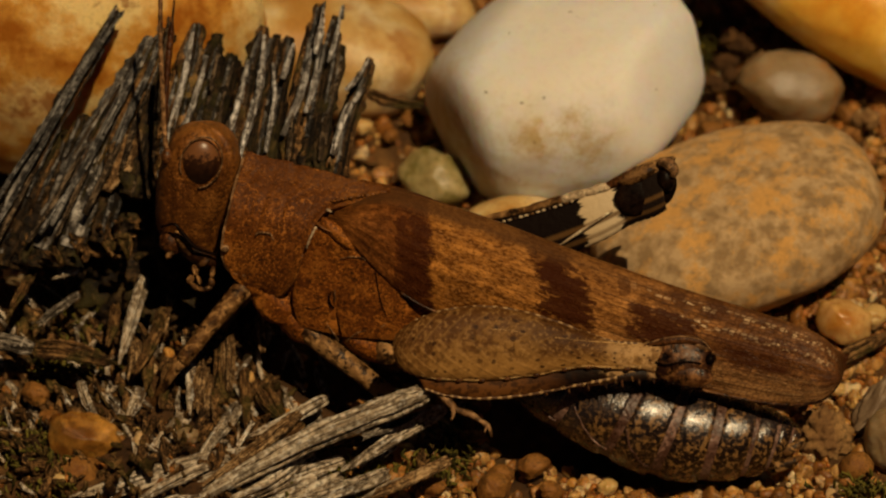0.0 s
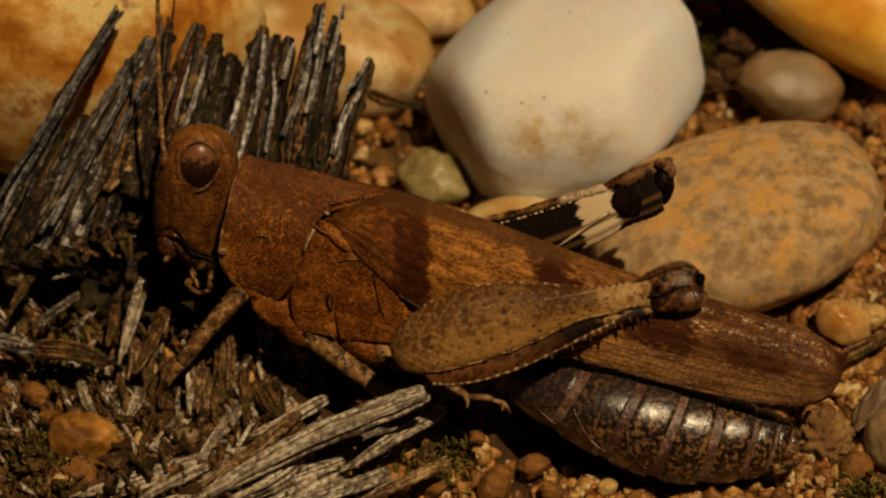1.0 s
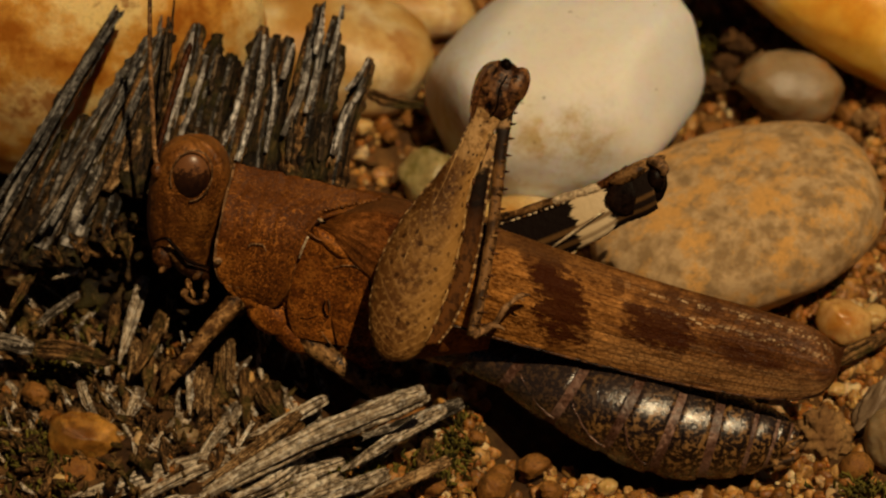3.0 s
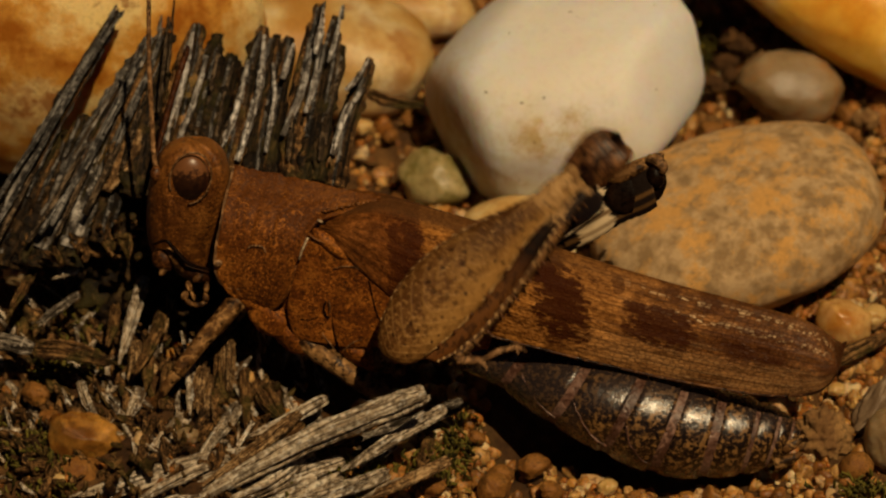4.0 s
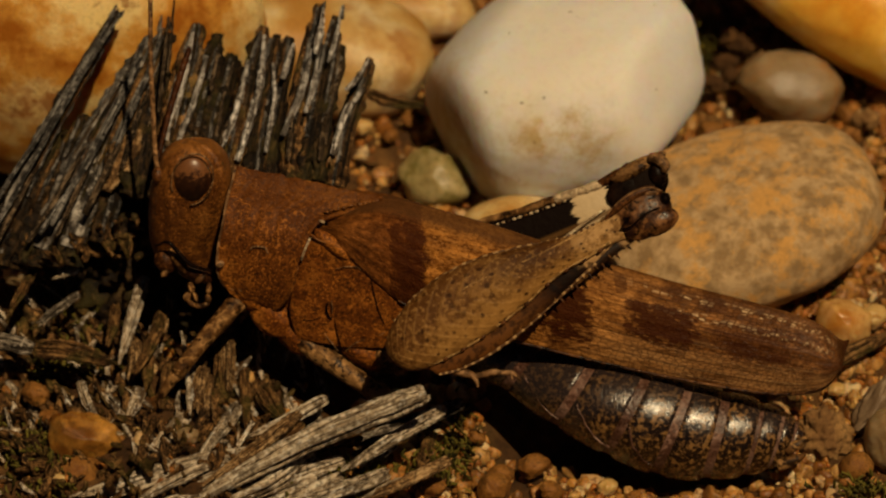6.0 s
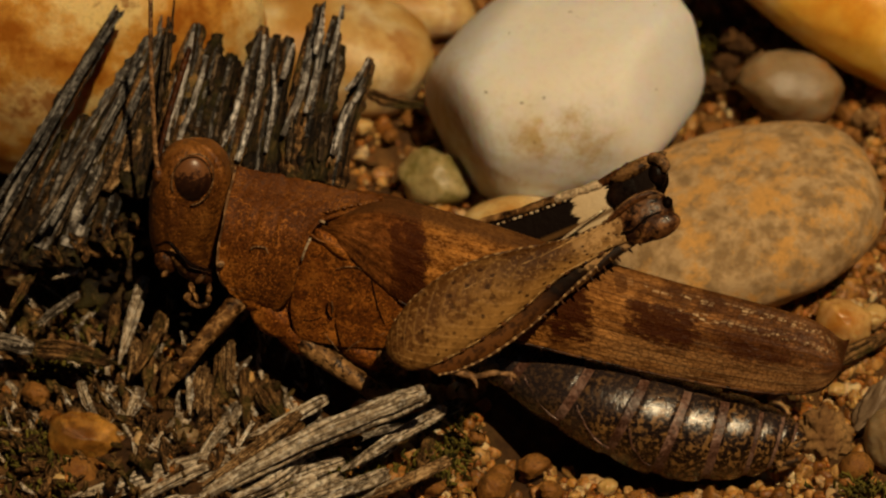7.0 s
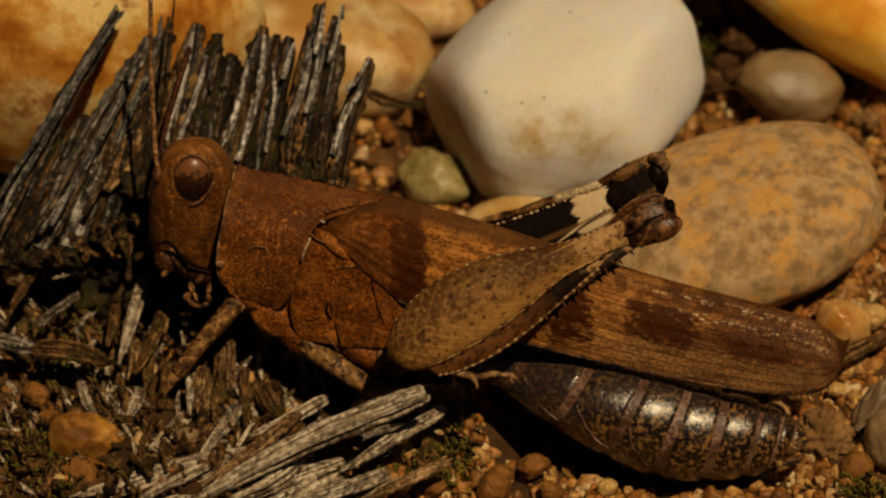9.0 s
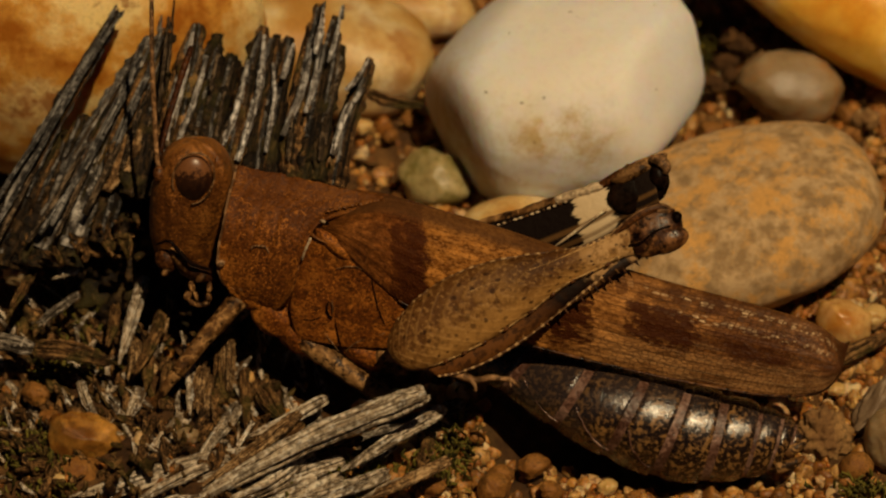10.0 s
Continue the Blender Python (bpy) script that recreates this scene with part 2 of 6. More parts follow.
def femur_material(name, outer=True):
    """Banded thigh: speckled tan outside, black and ivory bands inside."""
    m, nt, b = nodes_of(name)
    uv = nt.nodes.new("ShaderNodeTexCoord").outputs["UV"]
    sep = nt.nodes.new("ShaderNodeSeparateXYZ")
    nt.links.new(uv, sep.inputs[0])
    v = coords(nt)
    fine = noise_tex(nt, v, 3300, 3, 0.6)
    if outer:
        col = ramp(nt, noise_tex(nt, v, 420, 4, 0.65), [(0.38, (0.068, 0.028, 0.007)), (0.50, (0.120, 0.053, 0.013)), (0.62, (0.200, 0.100, 0.027))])
        col = mix(nt, ramp(nt, fine, [(0.42, grey(0.6)), (0.51, grey(0))]), col, (0.050, 0.017, 0.003))
        upper = ramp(nt, sep.outputs[0], [(0.0, grey(0.7)), (0.14, grey(0.5)), (0.24, grey(0)), (0.75, grey(0)), (1.0, grey(0.7))])
        col = mix(nt, upper, col, (0.075, 0.029, 0.007))
        lower = ramp(nt, sep.outputs[0], [(0.29, grey(0)), (0.37, grey(0.55)), (0.46, grey(0.6)), (0.5, grey(0.2))])
        lower = calc(nt, "MULTIPLY", lower, ramp(nt, sep.outputs[1], [(0.15, grey(0.1)), (0.4, grey(1)), (0.85, grey(1))]))
        col = mix(nt, lower, col, (0.36, 0.185, 0.050))
        shift = calc(nt, "ADD", sep.outputs[1], calc(nt, "MULTIPLY", calc(nt, "SUBTRACT", noise_tex(nt, v, 600, 4), 0.5), 0.16))
        smoke = ramp(nt, shift, [(0.46, grey(0)), (0.54, grey(0.7)), (0.61, grey(0.7)), (0.67, grey(0))])
        col = mix(nt, calc(nt, "MULTIPLY", smoke, ramp(nt, sep.outputs[0], [(0.05, grey(1)), (0.22, grey(1)), (0.33, grey(0))])), col, (0.040, 0.014, 0.003))
        pale = ramp(nt, shift, [(0.66, grey(0)), (0.74, grey(0.85)), (0.87, grey(0.85)), (0.90, grey(0))])
        col = mix(nt, calc(nt, "MULTIPLY", pale, ramp(nt, noise_tex(nt, v, 2100, 4, 0.7), [(0.42, grey(0.15)), (0.52, grey(0.9))])), col, (0.46, 0.28, 0.12))
        col = mix(nt, ramp(nt, noise_tex(nt, v, 6200, 2), [(0.54, grey(0)), (0.62, grey(0.35))]), col, (0.34, 0.185, 0.060))
        # dark dots in loose rows
        dots = add(nt, "ShaderNodeTexVoronoi", Scale=1.0, Randomness=0.8)
        dots.voronoi_dimensions = "2D"
        nt.links.new(coords(nt, "UV", (20, 36, 1)), dots.inputs["Vector"])
        pick = nt.nodes.new("ShaderNodeSeparateXYZ")
        nt.links.new(dots.outputs["Color"], pick.inputs[0])
        spots = ramp(nt, calc(nt, "ADD", dots.outputs["Distance"], calc(nt, "MULTIPLY", calc(nt, "SUBTRACT", fine, 0.5), 0.5)), [(0.15, grey(1)), (0.26, grey(0))])
        spots = calc(nt, "MULTIPLY", spots, ramp(nt, pick.outputs[0], [(0.46, grey(0)), (0.75, grey(1))]))
        col = mix(nt, calc(nt, "MULTIPLY", spots, 0.9), col, (0.026, 0.009, 0.002))
    else:
        wob = calc(nt, "ADD", sep.outputs[1], calc(nt, "MULTIPLY", calc(nt, "SUBTRACT", noise_tex(nt, v, 1500, 3), 0.5), 0.06))
        wob = calc(nt, "ADD", wob, calc(nt, "MULTIPLY", calc(nt, "SUBTRACT", noise_tex(nt, coords(nt, "UV", (26, 0.6, 1)), 1.0, 2), 0.5), 0.12))
        col = ramp(nt, wob, [(0.16, (0.12, 0.07, 0.03)), (0.22, (0.007, 0.004, 0.003)), (0.545, (0.007, 0.004, 0.003)), (0.56, (0.52, 0.39, 0.23)), (0.70, (0.60, 0.47, 0.30)), (0.715, (0.008, 0.005, 0.004)), (1.0, (0.012, 0.007, 0.005))])
        # dark furrow and rusty stripe between the ribs
        furrow = ramp(nt, sep.outputs[0], [(0.27, grey(0)), (0.285, grey(0.85)), (0.30, grey(0.85)), (0.315, grey(0)), (0.35, grey(0)), (0.365, grey(0.6)), (0.39, grey(0.6)), (0.40, grey(0))])
        col = mix(nt, furrow, col, (0.11, 0.055, 0.018))
    # herringbone ribs pointing to the hip
    off = calc(nt, "POWER", calc(nt, "ABSOLUTE", calc(nt, "COSINE", calc(nt, "MULTIPLY", sep.outputs[0], 2 * math.pi))), 1.4)
    wave = calc(nt, "SINE", calc(nt, "SUBTRACT", calc(nt, "MULTIPLY", sep.outputs[1], 125.0), calc(nt, "MULTIPLY", off, 15.0)))
    wave = calc(nt, "ADD", wave, calc(nt, "MULTIPLY", calc(nt, "SUBTRACT", fine, 0.5), 1.2))
    ribs = ramp(nt, wave, [(0.55, grey(0)), (0.95, grey(1))])
    if outer:
        body = ramp(nt, sep.outputs[1], [(0.02, grey(0.06)), (0.10, grey(0.20)), (0.32, grey(0.15)), (0.6, grey(0))])
        col = mix(nt, calc(nt, "MULTIPLY", ribs, body), col, (0.42, 0.23, 0.07))
    finish(nt, b, col, 0.5, 0.07)
    bump(nt, b, calc(nt, "ADD", fine, calc(nt, "MULTIPLY", ribs, 0.25 if outer else 0.0)), 0.7, 0.00006)
    return m


def tibia_material():
    m, nt, b = nodes_of("shin")
    uv = nt.nodes.new("ShaderNodeTexCoord").outputs["UV"]
    sep = nt.nodes.new("ShaderNodeSeparateXYZ")
    nt.links.new(uv, sep.inputs[0])
    v = coords(nt)
    fine = noise_tex(nt, v, 5200, 4, 0.65)
    t = calc(nt, "DIVIDE", sep.outputs[1], 4.5)
    col = ramp(nt, t, [(0.0, (0.10, 0.045, 0.018)), (0.06, (0.34, 0.21, 0.095)), (0.24, (0.32, 0.19, 0.085)), (0.26, (0.012, 0.007, 0.005)), (0.36, (0.015, 0.008, 0.006)), (0.40, (0.16, 0.075, 0.024)), (0.7, (0.20, 0.10, 0.036)), (1.0, (0.22, 0.115, 0.045))])
    col = mix(nt, ramp(nt, noise_tex(nt, v, 1300, 4, 0.7), [(0.45, grey(0.85)), (0.55, grey(0))]), col, (0.025, 0.010, 0.003))
    col = mix(nt, ramp(nt, fine, [(0.38, grey(0.7)), (0.48, grey(0))]), col, (0.02, 0.01, 0.006))
    finish(nt, b, col, 0.5, 0.15)
    bump(nt, b, fine, 0.6, 0.00006)
    return m


def ridge_material():
    """Toothed keel: pale and dark dashes along its length."""
    m, nt, b = nodes_of("toothed_keel")
    uv = nt.nodes.new("ShaderNodeTexCoord").outputs["UV"]
    sep = nt.nodes.new("ShaderNodeSeparateXYZ")
    nt.links.new(uv, sep.inputs[0])
    v = coords(nt)
    beat = calc(nt, "ADD", calc(nt, "SINE", calc(nt, "MULTIPLY", sep.outputs[1], 40.0)), calc(nt, "MULTIPLY", calc(nt, "SUBTRACT", noise_tex(nt, v, 2200, 3), 0.5), 3.0))
    col = ramp(nt, beat, [(0.0, (0.075, 0.032, 0.009)), (0.25, (0.15, 0.072, 0.022)), (0.75, (0.36, 0.22, 0.092))])
    finish(nt, b, col, 0.5, 0.3)
    return m


KEEL = ridge_material()
KEEL_TAN = chitin("tan_keel", (0.16, 0.080, 0.022), (0.31, 0.175, 0.058), (0.42, 0.26, 0.105), speck=0.55, grain=2400)
TIBIA = tibia_material()
FEMUR = femur_material("thigh_tan")
FEMUR_IN = femur_material("thigh_banded", False)


def flange_material():
    """Dark under-strip of the thigh, black before the pale knee ring."""
    m, nt, b = nodes_of("thigh_flange")
    uv = nt.nodes.new("ShaderNodeTexCoord").outputs["UV"]
    sep = nt.nodes.new("ShaderNodeSeparateXYZ")
    nt.links.new(uv, sep.inputs[0])
    v = coords(nt)
    fine = noise_tex(nt, v, 3000, 4, 0.65)
    at = calc(nt, "ADD", sep.outputs[1], calc(nt, "MULTIPLY", calc(nt, "SUBTRACT", fine, 0.5), 0.10))
    col = ramp(nt, at, [(0.0, (0.095, 0.034, 0.008)), (0.42, (0.100, 0.038, 0.009)), (0.56, (0.050, 0.018, 0.005)), (0.62, (0.007, 0.003, 0.002)), (0.76, (0.008, 0.004, 0.002)), (0.79, (0.34, 0.20, 0.085)), (1.0, (0.36, 0.21, 0.09))])
    col = mix(nt, ramp(nt, fine, [(0.40, grey(0.75)), (0.50, grey(0))]), col, (0.016, 0.006, 0.002))
    finish(nt, b, col, 0.55, 0.05)
    bump(nt, b, fine, 0.6, 0.00006)
    return m


FLANGE = flange_material()


def wing_material():
    """Leathery forewing: rows of small cells between veins, dark cross bands, smoky tip."""
    m, nt, b = nodes_of("forewing")
    uv = nt.nodes.new("ShaderNodeTexCoord").outputs["UV"]
    sep = nt.nodes.new("ShaderNodeSeparateXYZ")
    nt.links.new(uv, sep.inputs[0])
    across = sep.outputs[1]
    along = calc(nt, "ADD", sep.outputs[0], calc(nt, "MULTIPLY", across, -0.06))
    # cells in rows
    mp = nt.nodes.new("ShaderNodeMapping")
    mp.inputs["Scale"].default_value = (118, 30, 1)
    nt.links.new(uv, mp.inputs[0])
    vor = nt.nodes.new("ShaderNodeTexVoronoi")
    vor.feature = "DISTANCE_TO_EDGE"
    cell = nt.nodes.new("ShaderNodeTexVoronoi")
    for nd in (vor, cell):
        nd.inputs["Scale"].default_value = 1.0
        nd.inputs["Randomness"].default_value = 0.6
        nt.links.new(mp.outputs[0], nd.inputs["Vector"])
    net = ramp(nt, vor.outputs["Distance"], [(0.04, grey(1)), (0.16, grey(0))])
    tone = nt.nodes.new("ShaderNodeSeparateXYZ")
    nt.links.new(cell.outputs["Color"], tone.inputs[0])
    jag = calc(nt, "ADD", calc(nt, "MULTIPLY", calc(nt, "SUBTRACT", noise_tex(nt, coords(nt, "UV", (34, 9, 1)), 1.0, 5, 0.7), 0.5), 5.0), calc(nt, "MULTIPLY", calc(nt, "SUBTRACT", tone.outputs[2], 0.5), 1.1))
    edge = calc(nt, "ADD", along, calc(nt, "MULTIPLY", jag, 0.006))
    # ground tone along the wing
    base = ramp(nt, edge, [(0.0, (0.13, 0.042, 0.007)), (0.12, (0.125, 0.040, 0.007)), (0.20, (0.095, 0.027, 0.004)), (0.266, (0.060, 0.015, 0.002)),
                           (0.274, (0.235, 0.088, 0.0135)), (0.40, (0.22, 0.084, 0.0145)), (0.50, (0.255, 0.104, 0.022)), (0.56, (0.215, 0.086, 0.019)), (0.66, (0.135, 0.050, 0.0115)), (0.80, (0.135, 0.051, 0.0125)), (0.93, (0.105, 0.036, 0.008)), (1.0, (0.035, 0.010, 0.003))])
    mottle = noise_tex(nt, coords(nt, "UV", (15, 4.5, 1)), 1.0, 5, 0.7)
    col = mix(nt, 1.0, base, ramp(nt, mottle, [(0.34, (0.50, 0.44, 0.38)), (0.50, (1.0, 1.0, 1.0)), (0.64, (1.55, 1.62, 1.8))]), "MULTIPLY")
    flecks = noise_tex(nt, coords(nt, "UV", (46, 13, 1)), 1.0, 3, 0.6)
    col = mix(nt, 1.0, col, ramp(nt, flecks, [(0.36, (0.60, 0.54, 0.48)), (0.50, (1.0, 1.0, 1.0)), (0.63, (1.6, 1.7, 1.9))]), "MULTIPLY")
    far = ramp(nt, sep.outputs[0], [(0.50, grey(0.0)), (0.60, grey(1.0))])
    # pale field along the lower rear edge
    low = ramp(nt, across, [(0.62, grey(0)), (0.74, grey(0.55)), (0.92, grey(0.7)), (1.0, grey(0.3))])
    low = calc(nt, "MULTIPLY", low, ramp(nt, along, [(0.45, grey(0)), (0.54, grey(1)), (0.86, grey(1)), (0.92, grey(0))]))
    col = mix(nt, calc(nt, "MULTIPLY", low, ramp(nt, mottle, [(0.38, grey(0.15)), (0.55, grey(1))])), col, (0.37, 0.19, 0.070))
    streak = ramp(nt, noise_tex(nt, coords(nt, "UV", (7, 62, 1)), 1.0, 3, 0.6), [(0.53, grey(0)), (0.60, grey(0.6))])
    streak = calc(nt, "MULTIPLY", streak, calc(nt, "MULTIPLY", far, ramp(nt, across, [(0.50, grey(0.15)), (0.70, grey(0.8)), (1.0, grey(1))])))
    col = mix(nt, streak, col, (0.42, 0.255, 0.115))
    # long veins
    veins = nt.nodes.new("ShaderNodeTexWave")
    veins.bands_direction = "Y"
    veins.inputs["Scale"].default_value = 3.4
    veins.inputs["Distortion"].default_value = 0.6
    veins.inputs["Detail"].default_value = 1.0
    nt.links.new(coords(nt, "UV", (0.8, 1, 1), (0, 0, radians(-7))), veins.inputs["Vector"])
    lines = ramp(nt, veins.outputs["Fac"], [(0.86, grey(0)), (0.97, grey(1))])
    col = mix(nt, calc(nt, "MULTIPLY", lines, ramp(nt, along, [(0.0, grey(0.5)), (0.3, grey(0.18)), (0.5, grey(0.5)), (0.9, grey(0.35))])), col, (0.030, 0.009, 0.002))
    # pale cells in rows under the upper edge
    rim = ramp(nt, across, [(0.07, grey(0)), (0.10, grey(1)), (0.14, grey(1)), (0.16, grey(0)), (0.24, grey(0)), (0.27, grey(0.9)), (0.32, grey(0.9)), (0.35, grey(0))])
    dash = ramp(nt, calc(nt, "ADD", tone.outputs[1], calc(nt, "MULTIPLY", calc(nt, "SUBTRACT", mottle, 0.5), 1.0)), [(0.50, grey(0)), (0.60, grey(1))])
    rows = calc(nt, "MULTIPLY", calc(nt, "MULTIPLY", dash, rim), ramp(nt, along, [(0.53, grey(0)), (0.60, grey(0.85)), (0.78, grey(0.7)), (0.90, grey(0.55)), (0.98, grey(0))]))
    rows = calc(nt, "MULTIPLY", rows, calc(nt, "SUBTRACT", 1.0, net))
    col = mix(nt, rows, col, (0.62, 0.43, 0.24))
    # cell walls: dark in the thin rear part, pale granules in the leathery front part
    col = mix(nt, calc(nt, "MULTIPLY", calc(nt, "MULTIPLY", net, far), 0.5), col, (0.028, 0.010, 0.003))
    grain = noise_tex(nt, coords(nt, "UV", (150, 40, 1)), 1.0, 2, 0.6)
    front = calc(nt, "SUBTRACT", 1.0, far)
    field = ramp(nt, along, [(0.0, grey(0.25)), (0.26, grey(0.2)), (0.29, grey(0.7)), (0.55, grey(0.8))])
    col = mix(nt, calc(nt, "MULTIPLY", calc(nt, "MULTIPLY", ramp(nt, grain, [(0.50, grey(0)), (0.60, grey(0.7))]), front), field), col, (0.34, 0.155, 0.042))
    col = mix(nt, calc(nt, "MULTIPLY", calc(nt, "MULTIPLY", ramp(nt, grain, [(0.38, grey(0.8)), (0.46, grey(0))]), front), field), col, (0.040, 0.012, 0.002))
    # dark markings
    for cu, cv, ru, rv, amt in ((0.232, 0.72, 0.036, 0.55, 0.72), (0.460, 0.50, 0.033, 0.36, 0.95), (0.448, 0.20, 0.026, 0.18, 0.6), (0.448, 0.93, 0.016, 0.10, 0.5), (0.578, 0.47, 0.042, 0.20, 0.92), (0.70, 0.45, 0.055, 0.20, 0.65),
                                (0.645, 0.12, 0.012, 0.08, 0.6), (0.79, 0.30, 0.030, 0.12, 0.45), (0.60, 0.10, 0.010, 0.08, 0.5), (0.88, 0.62, 0.040, 0.16, 0.5), (0.535, 0.15, 0.007, 0.10, 0.6)):
        col = mix(nt, calc(nt, "MULTIPLY", blot(nt, along, across, cu, cv, ru, rv, jag), amt), col, (0.034, 0.0070, 0.0010))
    rear = ramp(nt, calc(nt, "ADD", along, calc(nt, "MULTIPLY", jag, 0.012)), [(0.885, grey(0)), (0.955, grey(0.85))])
    col = mix(nt, rear, col, (0.040, 0.011, 0.002))
    # greyish back field above the fold
    dorsal = ramp(nt, calc(nt, "ADD", across, calc(nt, "MULTIPLY", jag, 0.012)), [(0.10, grey(0.8)), (0.20, grey(0))])
    dorsal = calc(nt, "MULTIPLY", dorsal, ramp(nt, along, [(0.42, grey(1)), (0.58, grey(0.35))]))
    col = mix(nt, dorsal, col, (0.072, 0.030, 0.0095))
    finish(nt, b, col, ramp(nt, sep.outputs[0], [(0.5, grey(0.62)), (0.8, grey(0.42))]), ramp(nt, sep.outputs[0], [(0.5, grey(0.05)), (0.85, grey(0.12))]))
    bump(nt, b, calc(nt, "ADD", net, calc(nt, "MULTIPLY", grain, 0.6)), 0.55, 0.00005)
    return m


WING = wing_material()


def abdomen_material():
    m, nt, b = nodes_of("abdomen_plate")
    v = coords(nt)
    fine = noise_tex(nt, v, 4600, 4, 0.65)
    sep = nt.nodes.new("ShaderNodeSeparateXYZ")
    nt.links.new(v, sep.inputs[0])
    big = calc(nt, "ADD", noise_tex(nt, v, 600, 3), calc(nt, "MULTIPLY", sep.outputs[1], 150.0))
    col = ramp(nt, fine, [(0.42, (0.003, 0.0013, 0.0008)), (0.52, (0.030, 0.013, 0.004)), (0.60, (0.21, 0.108, 0.032))])
    # grey towards the upper side: the sky's sheen is put into the colour
    col = mix(nt, ramp(nt, big, [(0.50, grey(0)), (0.75, grey(0.75))]), col, (0.026, 0.018, 0.017))
    finish(nt, b, col, ramp(nt, fine, [(0.3, grey(0.17)), (0.7, grey(0.36))]), 0.75, 0.22)
    bump(nt, b, calc(nt, "ADD", calc(nt, "MULTIPLY", fine, 0.6), noise_tex(nt, coords(nt, "Object", (1.0, 0.45, 1.0)), 9500, 3, 0.6)), 0.6, 0.00005)
    return m


ABDO = abdomen_material()
MEMBRANE = chitin("joint_membrane", (0.045, 0.016, 0.008), (0.105, 0.048, 0.031), (0.17, 0.098, 0.073), rough=0.38, spec=0.45, speck=0.5)


def eye_material():
    m, nt, b = nodes_of("compound_eye")
    v = coords(nt)
    sep = nt.nodes.new("ShaderNodeSeparateXYZ")
    nt.links.new(v, sep.inputs[0])
    wob = calc(nt, "ADD", calc(nt, "MULTIPLY", sep.outputs[1], 620.0), calc(nt, "MULTIPLY", noise_tex(nt, v, 4200, 5, 0.7), 1.2))
    col = ramp(nt, wob, [(0.30, (0.008, 0.002, 0.001)), (0.62, (0.028, 0.009, 0.003)), (0.78, (0.165, 0.066, 0.022)), (1.0, (0.140, 0.055, 0.019))])
    finish(nt, b, col, 0.36, 0.5)
    vor = add(nt, "ShaderNodeTexVoronoi", Scale=16000.0)
    nt.links.new(v, vor.inputs["Vector"])
    bump(nt, b, vor.outputs["Distance"], 0.06, 0.00003)
    return m


EYEM = eye_material()


def wood_material(name, dark, mid, light, moss=0.0):
    """Weathered grey wood with grain along each splinter."""
    m, nt, b = nodes_of(name)
    uv = coords(nt, "UV", (3.2, 0.8, 1))
    ob = nt.nodes.new("ShaderNodeObjectInfo")
    sh = nt.nodes.new("ShaderNodeVectorMath")
    sh.operation = "ADD"
    nt.links.new(uv, sh.inputs[0])
    nt.links.new(ob.outputs["Random"], sh.inputs[1])
    streak = noise_tex(nt, sh.outputs[0], 3.0, 6, 0.65)
    v = coords(nt)
    blot = noise_tex(nt, v, 900, 6, 0.75)
    col = ramp(nt, streak, [(0.42, dark), (0.51, mid), (0.60, light)])
    col = mix(nt, ramp(nt, blot, [(0.50, grey(0)), (0.58, grey(0.9))]), col, tuple(c * 0.6 for c in dark))
    crumb = noise_tex(nt, v, 4200, 4, 0.7)
    col = mix(nt, ramp(nt, crumb, [(0.40, grey(0.8)), (0.48, grey(0))]), col, tuple(c * 0.4 for c in dark))
    col = mix(nt, ramp(nt, crumb, [(0.56, grey(0)), (0.64, grey(0.6))]), col, tuple(min(0.85, c * 1.25) for c in light))
    col = mix(nt, calc(nt, "MULTIPLY", ob.outputs["Random"], 0.38), col, tuple(c * 0.55 for c in mid))
    if moss:
        col = mix(nt, ramp(nt, noise_tex(nt, v, 700, 4), [(0.50, grey(0)), (0.64, grey(moss))]), col, (0.060, 0.050, 0.009))
    finish(nt, b, col, 0.7, 0.16)
    bump(nt, b, calc(nt, "ADD", streak, calc(nt, "MULTIPLY", crumb, 0.6)), 1.0, 0.00014)
    return m


WOOD = wood_material("weathered_wood", (0.014, 0.009, 0.005), (0.13, 0.10, 0.070), (0.58, 0.51, 0.43))
WOOD_PALE = wood_material("bleached_wood", (0.06, 0.032, 0.013), (0.56, 0.43, 0.29), (0.88, 0.80, 0.66))
WOOD_MOSS = wood_material("mossy_wood", (0.014, 0.006, 0.0015), (0.11, 0.050, 0.014), (0.36, 0.20, 0.075), moss=0.55)
WOOD_GOLD = wood_material("golden_wood", (0.03, 0.013, 0.004), (0.22, 0.115, 0.040), (0.58, 0.39, 0.20))
FAN = wood_material("fan_wood", (0.022, 0.017, 0.013), (0.155, 0.136, 0.120), (0.42, 0.39, 0.36))
BLUISH = wood_material("blue_grey_wood", (0.010, 0.008, 0.007), (0.085, 0.076, 0.070), (0.36, 0.345, 0.33))
SILVER = wood_material("silvered_wood", (0.06, 0.046, 0.036), (0.46, 0.42, 0.39), (0.82, 0.80, 0.79))
WOOD_GREY = wood_material("grey_wood", (0.008, 0.0045, 0.002), (0.060, 0.036, 0.017), (0.28, 0.20, 0.125))
# rotten wood, kept near black: shade of the gaps is in the colour
WOOD_DARK = wood_material("rotten_wood_gap_shade", (0.004, 0.002, 0.001), (0.015, 0.008, 0.003), (0.075, 0.042, 0.016), moss=0.35)


